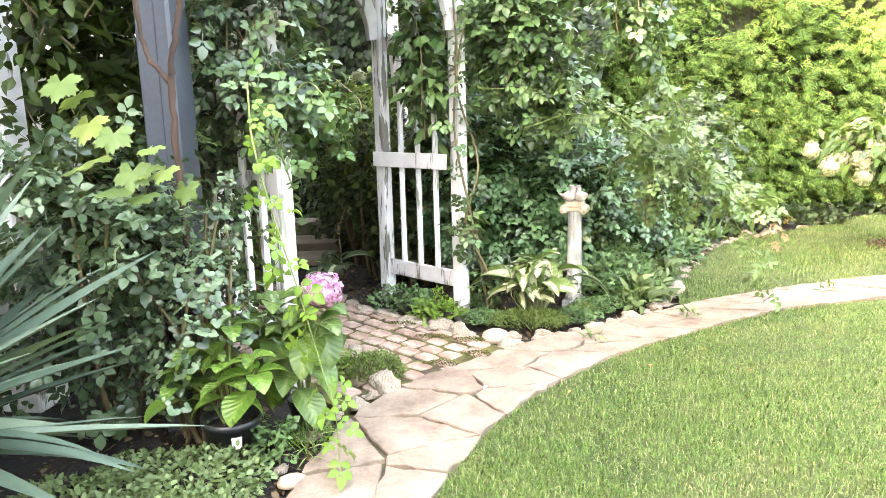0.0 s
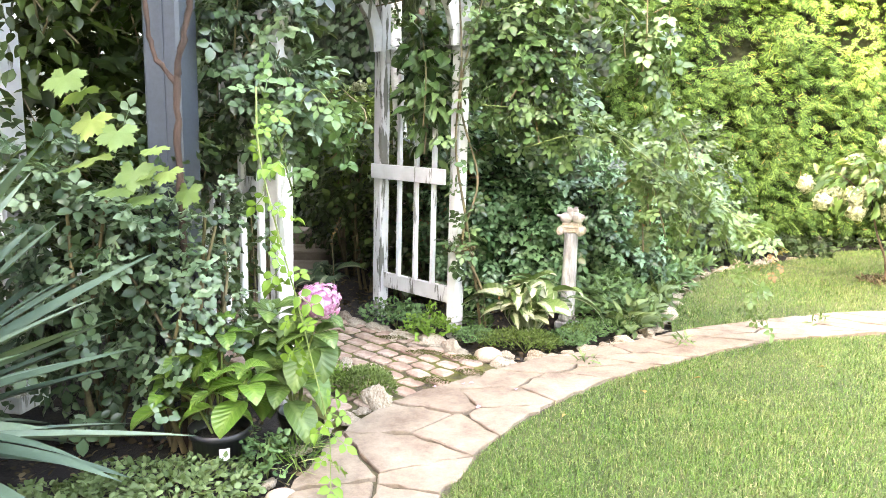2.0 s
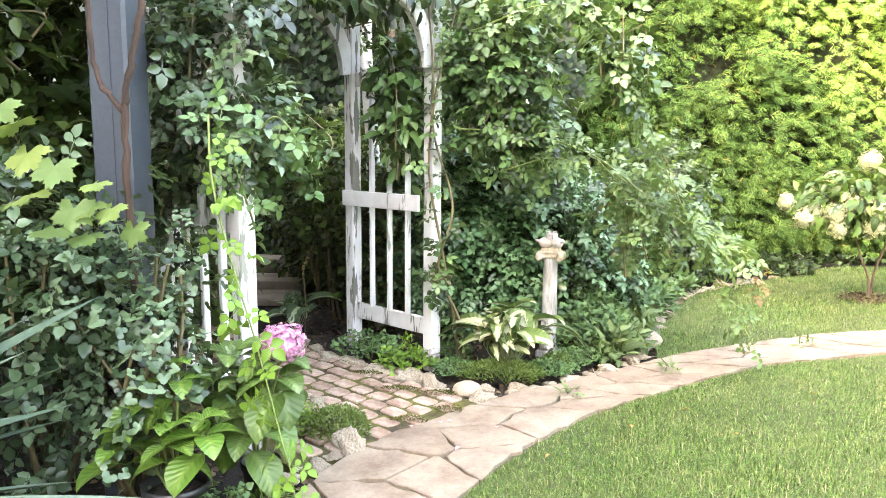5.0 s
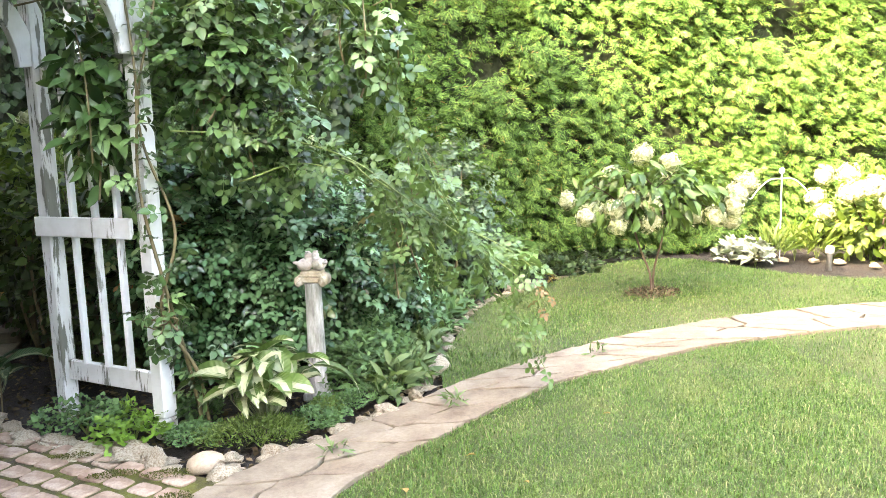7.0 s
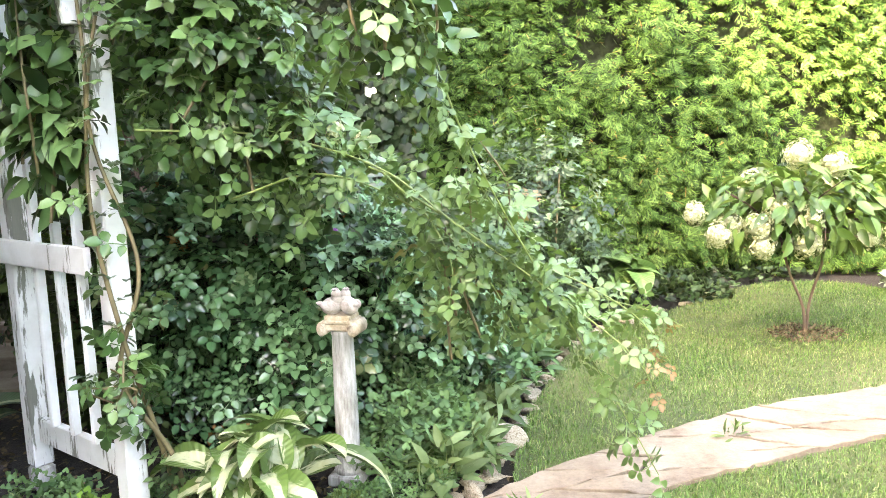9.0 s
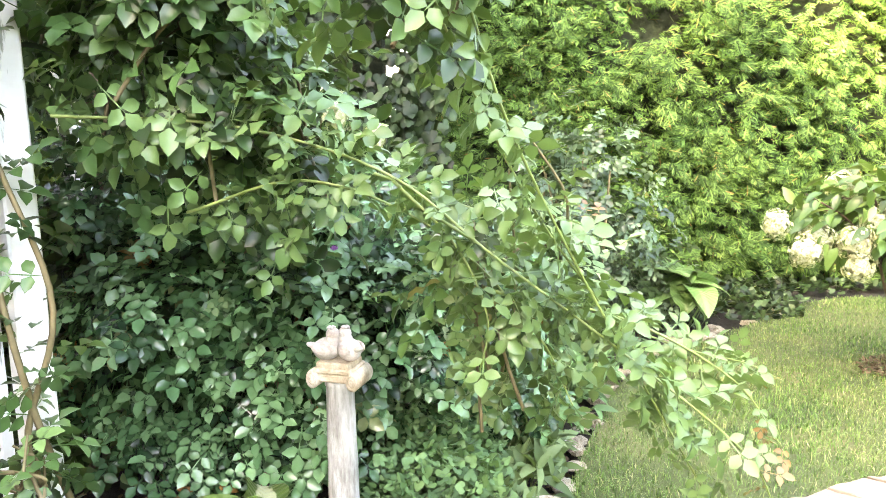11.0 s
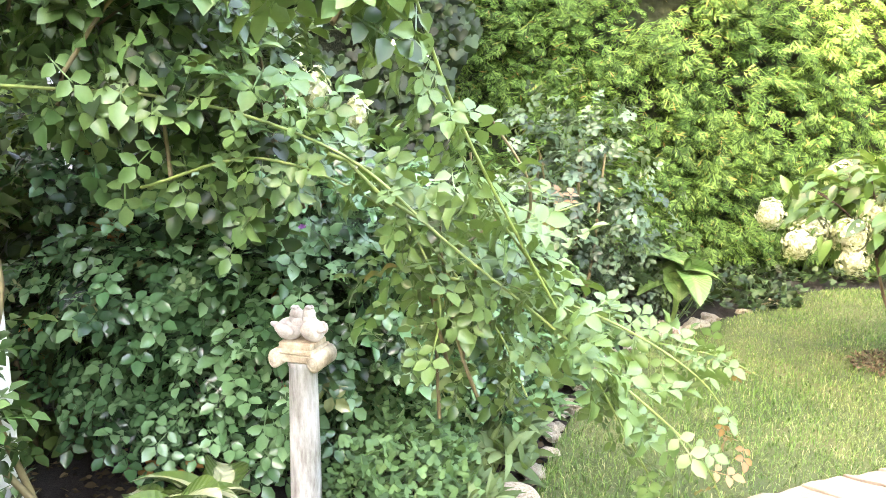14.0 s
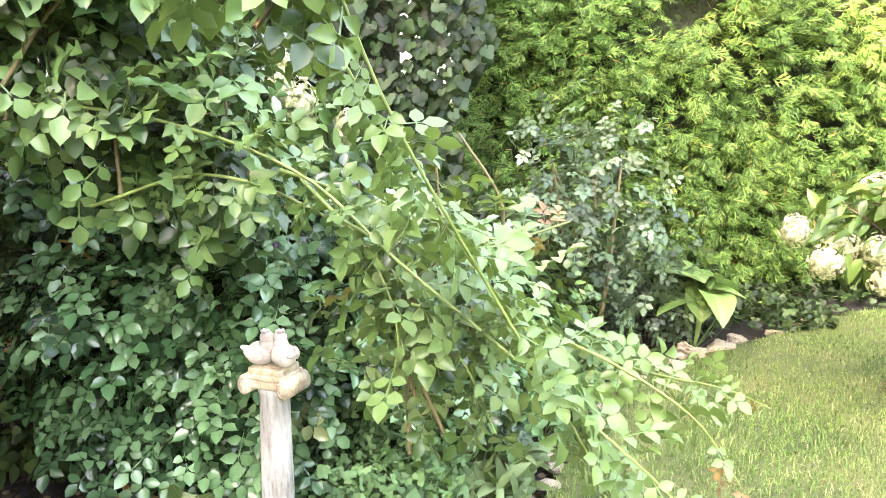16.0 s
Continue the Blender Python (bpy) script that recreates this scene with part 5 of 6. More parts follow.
bloom("petals", (0.42, 5.55, 1.22), 0.017, 16, L_PURPLE, t, (0.8, 0.8, 1.5))
t = thing("purple_flower", "small purple flower spike above the rose bush", "flower", (0.58, 5.6, 1.02))
bpy.context.view_layer.update()
bloom("petals", (0.58, 5.6, 1.02), 0.014, 14, L_PURPLE, t, (0.8, 0.8, 1.4))

# ---- hydrangea standard on the lawn ----
tree = thing("hydrangea_tree", "small hydrangea tree with cream flower heads on the lawn", "tree", (3.31, 7.22, -0.02))
bpy.context.view_layer.update()
lines = [[(0.04, 0, 0), (0.03, 0, 0.2), (-0.06, 0, 0.42), (-0.12, 0, 0.62)], [(0.06, 0.02, 0), (0.07, 0, 0.25), (0.14, 0.0, 0.5), (0.16, 0.02, 0.75)]]
for ln in lines:
    part("trunk", tubes_mesh("trunk", [(curve_pts(ln, 10), np.linspace(0.011, 0.008, 10))], M_TRUNK, 8), None, tree)
lim = []
for i in range(16):
    a = i * 2.4
    e = np.array([0.68 * math.cos(a) * (0.5 + 0.5 * (i % 3) / 2), 0.40 * math.sin(a), 0.70 + 0.45 * ((i * 7) % 5) / 5])
    b = np.array(lines[i % 2][-1])
    lim.append((curve_pts([b, (b + e) / 2 + (0, 0, 0.06), e], 7), np.linspace(0.008, 0.003, 7)))
part("limbs", tubes_mesh("limbs", lim, M_BARK, 5), None, tree)
n_ = 820
u = unit(rng.normal(size=(n_, 3)))
P = np.array([0.05, 0, 0.88]) + u * np.array([0.74, 0.42, 0.30]) * rng.uniform(0.35, 1.0, n_)[:, None]
part("foliage", scatter("foliage", LEAF_LONG, P, u * 0.8 + rng.normal(0, 0.5, (n_, 3)) - (0, 0, 0.6), u * 0.4 + (0, 0, 0.9) + rng.normal(0, 0.45, (n_, 3)), rng.uniform(0.08, 0.14, n_), L_TREE), None, tree)
for x, z, y, r in ((2.57, 0.84, 7.05, 0.085), (2.70, 0.70, 7.0, 0.095), (2.80, 0.74, 7.1, 0.10), (2.94, 0.75, 7.0, 0.10), (3.08, 0.83, 7.05, 0.10), (3.25, 0.79, 7.0, 0.105), (2.97, 0.63, 7.0, 0.09), (3.25, 0.64, 7.0, 0.095),
                   (3.22, 1.18, 7.1, 0.105), (3.45, 1.11, 7.1, 0.095), (3.62, 0.68, 7.0, 0.085), (3.80, 0.66, 7.0, 0.10), (3.96, 0.74, 7.0, 0.11), (3.97, 0.62, 7.05, 0.10), (4.05, 0.85, 7.1, 0.11), (4.12, 0.92, 7.1, 0.12),
                   (3.6, 0.95, 7.5, 0.1), (3.1, 1.0, 7.5, 0.1)):
    bloom("bloom", (x, y, z), r * 0.92, 330, L_CREAM, tree, (rr.uniform(0.85, 1.1), 1, rr.uniform(0.85, 1.1)), 0.62)
mound("mulch_ring", "ring of brown bark mulch round the little tree", "mulch", (3.36, 7.22), 0.25, 0.20, 0.03, 900, leaf_shape(0.4, 0.1, 0.1, 1), (0.015, 0.04), L_LITTER, upright=0.0)

# ---- far bed: hydrangea, iron hanger, stones ----
hyd = thing("hydrangea_bush", "hydrangea bush with white flower heads by the hedge", "shrub", (6.35, 8.3, -0.03))
bpy.context.view_layer.update()
n_ = 900
u = unit(rng.normal(size=(n_, 3)))
P = np.array([0, 0, 0.45]) + u * np.array([0.7, 0.5, 0.48]) * rng.uniform(0.4, 1.0, n_)[:, None]
part("foliage", scatter("foliage", LEAF, P, u + rng.normal(0, 0.5, (n_, 3)), u * 0.4 + (0, 0, 0.9) + rng.normal(0, 0.3, (n_, 3)), rng.uniform(0.08, 0.14, n_), L_YELLOW), None, hyd)
part("stems", tubes_mesh("stems", [(curve_pts([(0, 0, 0), (math.cos(a) * 0.2, math.sin(a) * 0.2, 0.3), (math.cos(a) * 0.4, math.sin(a) * 0.3, 0.6)], 6), 0.008) for a in np.linspace(0, 6, 8)], M_BARK, 5), None, hyd)
for i in range(14):
    a = rng.uniform(2.4, 5.9)
    bloom("bloom", (6.35 + 0.68 * math.cos(a), 8.3 + 0.5 * math.sin(a), rng.uniform(0.45, 0.95)), 0.11, 110, L_CREAM, hyd)
hook = thing("bird_feeder_pole", "white iron garden hanger with two curled arms", "garden hanger", (5.42, 8.62, -0.04))
part("pole", tubes_mesh("pole", [(np.array([(0, 0, z) for z in np.linspace(0, 0.93, 6)]), 0.007)], M_METAL, 8), None, hook)
for s in (-1, 1):
    part("arm", tubes_mesh("arm", [(curve_pts([(0, 0, 0.88), (s * 0.14, 0, 0.87), (s * 0.28, 0, 0.76), (s * 0.34, 0, 0.68), (s * 0.40, 0, 0.70)], 14), 0.006)], M_METAL, 7), None, hook)
    bm = bmesh.new()
    blob(bm, Vector((s * 0.42, 0, 0.72)), (0.035, 0.035, 0.035))
    part("finial", smooth(bm), M_METAL, hook)
bm = bmesh.new()
blob(bm, Vector((0, 0, 0.96)), (0.03, 0.03, 0.035))
part("finial", smooth(bm), M_METAL, hook)
for x, y, s in ((4.95, 8.75, 0.10), (5.1, 8.6, 0.13), (5.35, 8.45, 0.10), (5.25, 8.75, 0.12), (5.6, 8.3, 0.09), (5.75, 8.1, 0.1), (5.0, 8.45, 0.07), (5.9, 7.8, 0.09)):
    rock(x, y, s * 0.8, s * 0.6, s * 0.7, rr.uniform(0, 90), ROCKS[rr.randrange(8)], "pale stone in the far flower bed", "far bed stones")
for x, y in ((5.15, 8.35), (5.55, 8.55), (5.7, 8.4)):
    mound("perennial", "sparse straw-coloured perennial in the far bed", "plant", (x, y), 0.16, 0.16, 0.28, 60, leaf_shape(0.12, 0.1, 0.3), (0.15, 0.28), L_YELLOW, upright=1.4)
for x, y in ((4.75, 8.45), (4.95, 8.30), (5.05, 8.55)):
    mound("perennial", "silvery pale-leaved perennial in the far bed", "plant", (x, y), 0.14, 0.12, 0.2, 170, LEAF_S, (0.07, 0.12), L_SILVER, upright=0.6)
stake = thing("garden_light", "small white solar stake light in the bed", "lamp", (5.45, 7.85, -0.03))
part("body", lathe([(0.025, 0.0), (0.025, 0.16), (0.04, 0.165), (0.04, 0.22), (0.028, 0.24)], 12), M_METAL, stake)

# ---- foreground bed beside the camera's start ----
yucca = thing("yucca", "grey-green yucca with stiff sword leaves", "yucca", (-1.50, 2.26, -0.04))
BL = []
for k in range(4):
    ln, wd, dr = (0.76, 0.86, 0.66, 0.72)[k], (0.070, 0.080, 0.072, 0.085)[k], (0.01, 0.02, 0.05, 0.12)[k]
    v, f = [], []
    R_ = 8
    for i in range(R_ + 1):
        t_ = i / R_
        w = wd / 2 * (0.55 + 0.45 * math.sin(min(1, t_ * 1.8) * 1.57)) * (1 - t_ ** 3.2) + 0.0006
        y, z = ln * t_, -dr * t_ ** 2.4
        v += [(-w, y, z + w * 0.45), (0, y, z), (w, y, z + w * 0.45)]
    for i in range(R_):
        a = i * 3
        f += [(a, a + 1, a + 4, a + 3), (a + 1, a + 2, a + 5, a + 4)]
    BL.append(fast_mesh("blade", v, f, L_YUCCA))
part("trunk", tubes_mesh("trunk", [(np.array([(0, 0, z) for z in np.linspace(0, 0.6, 6)]), 0.05)], M_TRUNK, 10), None, yucca)
yr = random.Random(2)
for i in range(140):
    k = i / 140
    el = 80 - 94 * k ** 1.15 + yr.uniform(-7, 7)
    ob = part("blade", BL[yr.randrange(2) if k < 0.75 else yr.randrange(4)], None, yucca)
    ob.matrix_local = Matrix.Translation((0, 0, 0.66 - 0.34 * k)) @ Matrix.Rotation(i * 2.39996 + yr.uniform(-0.2, 0.2), 4, "Z") @ Matrix.Rotation(radians(el), 4, "X") @ Matrix.Rotation(radians(yr.uniform(-25, 25)), 4, "Y") @ Matrix.Translation((0, 0.03, 0)) @ Matrix.Scale(yr.uniform(0.85, 1.1), 4)


def pot(at, r, h, label, mat=M_POT, name="plant_pot"):
    t = thing(name, label, "pot", (at[0], at[1], -0.04))
    prof = [(r * 0.78, 0), (r * 0.95, h - 0.03), (r * 1.03, h - 0.03), (r * 1.05, h), (r * 0.98, h), (r * 0.93, h - 0.03), (r * 0.90, h - 0.05)]
    part("shell", lathe(prof, 28), mat, t)
    part("soil", lathe([(r * 0.5, h - 0.06), (r * 0.89, h - 0.04), (r * 0.6, h - 0.035), (0.01, h - 0.03)], 20), M_SOIL, t)
    return t


p1 = pot((-0.745, 3.0), 0.115, 0.19, "black plastic nursery pot with a white label")
bm = bmesh.new()
for k in range(5):
    a = -1.15 + 0.07 * k
    q = [(math.cos(a) * 0.108, math.sin(a) * 0.108), (math.cos(a + 0.07) * 0.108, math.sin(a + 0.07) * 0.108)]
    vs = [bm.verts.new((*q[0], 0.09)), bm.verts.new((*q[1], 0.09)), bm.verts.new((q[1][0] * 1.035, q[1][1] * 1.035, 0.14)), bm.verts.new((q[0][0] * 1.035, q[0][1] * 1.035, 0.14))]
    bm.faces.new(vs)
part("label", bm, M_LABEL, p1, "white paper label with faded print")
HY = [arched_leaf("leaf", V_HYD, 0.03, 0.14, w, 0.02, d) for w, d in ((0.115, 0.06), (0.105, 0.08), (0.12, 0.045))]
MO = [arched_leaf("leaf", V_MOP, 0.03, 0.155, w, 0.01, d) for w, d in ((0.135, 0.09), (0.125, 0.06))]


def hydrangea(label, at, z0, whorls, meshes, seed, name):
    """Stems that end in whorls of broad leaves."""
    r = random.Random(seed)
    t = thing(name, label, "plant", (at[0], at[1], z0))
    for x, y, z, s in whorls:
        ln = curve_pts([(x * 0.15, y * 0.15, 0), (x * 0.5, y * 0.5, z * 0.6), (x, y, z)], 8)
        part("stem", tubes_mesh("stem", [(ln, 0.005)], M_CANE, 6), None, t)
        a0 = r.uniform(0, 6)
        for tier in range(3):
            for j in range(4 if tier < 2 else 2):
                ob = part("leaf", meshes[r.randrange(len(meshes))], None, t)
                a = a0 + j * (1.571 if tier < 2 else 3.14) + tier * 0.8 + r.uniform(-0.2, 0.2)
                ob.matrix_local = Matrix.Translation((x, y, z - 0.055 * tier + 0.02)) @ Matrix.Rotation(a, 4, "Z") @ Matrix.Rotation(radians(26 - 22 * tier + r.uniform(-10, 10)), 4, "X") @ Matrix.Scale(s * (0.7 + 0.25 * tier) * r.uniform(0.85, 1.1), 4)
    return t


hydrangea("young green hydrangea in a black nursery pot", (-0.745, 3.0), 0.11, ((-0.10, 0.0, 0.34, 0.80), (0.0, 0.05, 0.42, 0.75), (0.13, -0.03, 0.25, 0.85), (-0.16, -0.05, 0.20, 0.8), (0.03, -0.08, 0.23, 0.75)), HY, 5, "potted_hydrangea")
pot((-0.53, 3.26), 0.075, 0.17, "small dark nursery pot behind the larger one")
mop = hydrangea("hydrangea with large leaves and one pink flower head", (-0.53, 3.26), 0.09, ((-0.02, -0.03, 0.33, 1.1), (-0.12, 0.02, 0.42, 1.05), (0.04, 0.05, 0.45, 0.9), (0.10, -0.06, 0.42, 0.85), (0.0, -0.12, 0.22, 0.9)), MO, 9, "mophead_hydrangea")
bpy.context.view_layer.update()
bloom("bloom", (-0.40, 3.18, 0.625), 0.078, 420, L_PINK, mop, (1, 1, 0.92), 0.62)

mound("groundcover", "grey-green groundcover with small round leaves", "plant", (-0.78, 2.70), 0.34, 0.22, 0.10, 1500, LEAF_S, (0.018, 0.034), L_COVER)
mound("groundcover", "grey-green groundcover with small round leaves", "plant", (-0.70, 2.42), 0.3, 0.18, 0.08, 900, LEAF_S, (0.018, 0.034), L_COVER)
mound("groundcover", "grey-green groundcover under the yucca blades", "plant", (-1.05, 2.52), 0.26, 0.2, 0.07, 800, LEAF_S, (0.018, 0.034), L_COVER)
mound("cranesbill", "small lobed-leaf plant beside the pot", "plant", (-0.545, 2.98), 0.07, 0.07, 0.14, 70, COLUMB, (0.05, 0.07), L_COLUMB)
mound("grass_tuft", "fine grass tuft at the path edge", "plant", (-0.44, 3.05), 0.07, 0.12, 0.06, 160, leaf_shape(0.06, 0.1, 0.4, 1), (0.06, 0.11), L_GRASS, upright=0.8)
mound("groundcover", "seedlings between pots and pavers", "plant", (-0.62, 3.9), 0.12, 0.12, 0.10, 110, COLUMB, (0.04, 0.06), L_STRAWB)

# roses and vine at the house side
shrub("meadow_rue", "tall plant with blue-green lobed leaves behind the pots", "plant", (-0.98, 3.14, 0.66), (0.36, 0.26, 0.50), 560, COLUMB, (0.07, 0.12), L_BLUE, 10, M_CANE_OLD, 0.2, 0.5)
shrub("rose_bush", "bluish-leaved rose bush under the porch edge", "rose", (-1.35, 3.15, 0.7), (0.36, 0.28, 0.6), 560, ROSE5, (0.12, 0.18), L_BLUE, 8, M_CANE_OLD, 0.3, 0.4)
shrub("rose_bush", "dark leafy rose bush beside the house", "rose", (-1.95, 2.95, 0.5), (0.3, 0.35, 0.5), 420, ROSE5, (0.10, 0.15), L_BLUE, 6, M_CANE_OLD, 0.3, 0.4)
clump("climbing rose over the arbor's far side", "climbing_rose", (-0.80, 3.62, 1.78), (0.30, 0.25, 0.5), 330, ROSE5, (0.11, 0.17), L_CLIMB_SHADED, 0.15)
clump("climbing rose leaves round the arbor post", "climbing_rose", (-0.70, 3.60, 1.42), (0.22, 0.16, 0.22), 110, ROSE5, (0.11, 0.17), L_BLUE, 0.1)
clump("rose sprays reaching into the arbor's opening", "climbing_rose", (-0.60, 3.85, 1.32), (0.16, 0.14, 0.2), 55, ROSE5, (0.12, 0.18), L_ROSE, 0.1)
clump("climbing rose over the slatted side", "climbing_rose", (-1.15, 3.95, 1.4), (0.35, 0.25, 0.7), 520, ROSE5, (0.11, 0.17), L_CLIMB_SHADED, 0.2)
clump("grapevine under the porch roof, shade put into its leaf colour", "grape_vine", (-1.75, 4.15, 1.75), (0.7, 0.35, 0.8), 900, GRAPE, (0.10, 0.16), L_GRAPE_SHADED, 0.25, "vine")
clump("grapevine under the porch roof, shade put into its leaf colour", "grape_vine", (-2.6, 4.6, 1.5), (0.6, 0.6, 1.3), 900, GRAPE, (0.10, 0.16), L_GRAPE_SHADED, 0.25, "vine")
clump("clematis leaves over the white porch post", "clematis", (-1.62, 3.2, 1.85), (0.30, 0.2, 0.36), 230, LEAF, (0.05, 0.08), L_SHADE_TONED, 0.15, "vine")
clump("leafy growth between the porch posts", "climbing_vine", (-1.55, 3.4, 1.05), (0.4, 0.2, 0.45), 420, LEAF, (0.06, 0.10), L_SHADE_TONED, 0.15, "vine")
clump("foliage behind the slatted side, darkened to stand for shade", "shrub", (-1.55, 5.0, 0.9), (0.35, 0.35, 0.9), 900, LEAF_S, (0.06, 0.10), L_SHADE_TONED, 0.2, "shrub")
t = thing("clematis", "small white clematis flowers by the porch", "flower", (-1.6, 3.1, 1.65))
CLEM = fast_mesh("blossom", *FLORET, M_LABEL)
for i in range(9):
    ob = part("blossom", CLEM, None, t)
    ob.matrix_local = Matrix.Translation(rng.normal(0, 1, 3) * (0.16, 0.06, 0.16)) @ Euler(rng.uniform(0.6, 1.8, 3)).to_matrix().to_4x4() @ Matrix.Scale(0.011, 4)

vine = thing("grape_vine", "old grapevine trunk twisting up the porch post", "vine", (-0.98, 3.13, -0.04))
for ln, r0 in (([(0.02, 0, 0), (0.04, 0, 0.7), (0.03, 0, 1.2), (0.04, 0.0, 1.55)], 0.019), ([(0.04, 0, 1.5), (0.08, 0.0, 1.72), (0.13, 0.01, 1.95), (0.16, 0.02, 2.5)], 0.015),
               ([(0.03, 0, 1.50), (-0.05, -0.02, 1.62), (-0.07, -0.02, 1.85), (-0.08, 0, 2.5)], 0.012), ([(0.09, 0, 1.75), (0.12, 0.02, 2.0), (0.09, 0.02, 2.4)], 0.010)):
    c_ = curve_pts(ln, 22)
    c_, r0 = c_ + rng.normal(0, 0.004, c_.shape), r0 * 0.85
    part("trunk", tubes_mesh("trunk", [(c_, np.linspace(r0, r0 * 0.8, 22) * (1 + 0.15 * np.sin(np.arange(22) * 1.7)))], M_BARK, 9), None, vine)
GL = fast_mesh("leaf", *GRAPE, L_GRAPE)
gr = random.Random(12)
for x, y, z, s in ((-1.13, 2.90, 1.44, 0.15), (-1.02, 2.88, 1.38, 0.16), (-1.05, 2.92, 1.30, 0.15), (-0.93, 2.86, 1.26, 0.14), (-0.98, 2.9, 1.15, 0.16), (-0.87, 2.85, 1.14, 0.14), (-0.80, 2.88, 1.12, 0.12), (-0.92, 2.84, 1.04, 0.13),
                   (-0.74, 2.86, 1.12, 0.11), (-0.70, 2.88, 1.07, 0.11), (-1.08, 2.95, 1.12, 0.15), (-0.84, 2.9, 1.02, 0.12), (-0.78, 2.86, 1.18, 0.10)):
    ob = part("leaf", GL, None, vine)
    ob.matrix_local = Matrix.Translation((x + 0.98, y - 3.25, z + 0.10)) @ Matrix.Rotation(radians(gr.uniform(-50, 50)), 4, "Z") @ Matrix.Rotation(radians(180 + gr.uniform(-40, 30)), 4, "Z") @ Matrix.Rotation(radians(-gr.uniform(10, 70)), 4, "X") @ Matrix.Scale(s, 4)

# the long pale shoot that hangs in front
cane_thing("rose_shoot", "long bright green rose shoot hanging over the path", [
    [(-0.55, 2.95, 1.44), (-0.53, 2.92, 1.22), (-0.46, 2.90, 0.95), (-0.39, 2.90, 0.70), (-0.32, 2.88, 0.45), (-0.26, 2.86, 0.24), (-0.24, 2.82, 0.06)]],
    ROSE5, (0.09, 0.14), L_STRAWB, 0.05, 0.004, M_CANE, 1.0, single=True)
cane_thing("rose_shoot", "young rose shoots above the arbor's slatted side", [
    [(-0.62, 3.5, 1.0), (-0.60, 3.2, 1.35), (-0.55, 2.97, 1.45)], [(-0.7, 3.5, 1.2), (-0.5, 3.4, 1.45), (-0.36, 3.4, 1.3)]],
    ROSE5, (0.10, 0.15), L_ROSE, 0.04, 0.005, M_CANE, 1.0, single=True)

for x, y, rx, ry in ((0.02, 4.46, 0.10, 0.04), (-0.2, 4.5, 0.12, 0.035), (0.1, 4.22, 0.08, 0.05), (-0.45, 4.75, 0.1, 0.03), (0.62, 4.98, 0.09, 0.05), (-0.08, 4.05, 0.1, 0.04)):
    mound("moss_pad", "olive moss cushion between the stones", "moss", (x, y), rx, ry, 0.014, 500, leaf_shape(0.5, 0.1, 0.1, 1), (0.006, 0.011), L_MOSS, upright=1.0)
for x, y in ((0.72, 4.52), (1.32, 5.02), (2.3, 5.62)):
    mound("weed", "small weed growing in a path joint", "plant", (x, y), 0.05, 0.04, 0.05, 26, leaf_shape(0.2, 0.1, 0.3, 2), (0.04, 0.08), L_COVER, upright=0.5)

# ---- litter ----
n_ = 11000
xy = np.column_stack([rng.uniform(-1.6, 2.2, n_), rng.uniform(2.3, 8.2, n_)])
free = ~inside(LAWN_A, xy) & ~inside(LAWN_B, xy) & ~inside(np.vstack([OUTER, INNER[::-1]]), xy)
xy = xy[free]
n_ = len(xy)
lit = scatter("leaf_litter", LEAF_S, np.column_stack([xy, rng.uniform(-0.04, -0.02, n_)]), rng.normal(0, 1, (n_, 3)) * (1, 1, 0.25), np.array([0, 0, 1.0]) + rng.normal(0, 0.35, (n_, 3)), rng.uniform(0.015, 0.045, n_), L_LITTER)
tagged(new("leaf_litter", lit), "dry brown leaf bits over the bed soil", "litter", kind="stuff")
for x, y, a, s in ((0.985, 4.04, 20, 0.05), (1.30, 4.31, 80, 0.04), (0.6, 3.7, 140, 0.035), (1.45, 4.0, 30, 0.03), (2.0, 4.6, 60, 0.035)):
    ob = tagged(new("fallen_leaf", fast_mesh("fallen_leaf", *leaf_shape(0.6, 0.3, 0.3), L_DRY)), "curled brown leaf lying on the lawn", "leaf", "fallen leaves")
    ob.matrix_world = pose(x, y, 0.03, 10, 12, a) @ Matrix.Scale(s, 4)
for x, y, a in ((0.08, 4.02, 20), (0.13, 4.05, 80), (0.2, 3.75, 140), (-0.05, 3.95, 50), (0.35, 4.0, 10)):
    ob = tagged(new("petal", fast_mesh("petal", *leaf_shape(0.8, 0.2, 0.2, 2), L_PINK)), "fallen pink rose petal on the path", "petal", "fallen petals")
    ob.matrix_world = pose(x, y, 0.018, 0, 0, a) @ Matrix.Scale(0.03, 4)


# ---- path of flagstones and the brick apron ----
def clip(poly, px, py, nx, ny):
    """The part of a convex polygon on the far side of the line through p, against n."""
    out = []
    for i in range(len(poly)):
        a, b = poly[i], poly[(i + 1) % len(poly)]
        da, db = (a[0] - px) * nx + (a[1] - py) * ny, (b[0] - px) * nx + (b[1] - py) * ny
        if da <= 0:
            out.append(a)
        if da * db < 0:
            t = da / (da - db)
            out.append((a[0] + (b[0] - a[0]) * t, a[1] + (b[1] - a[1]) * t))
    return out


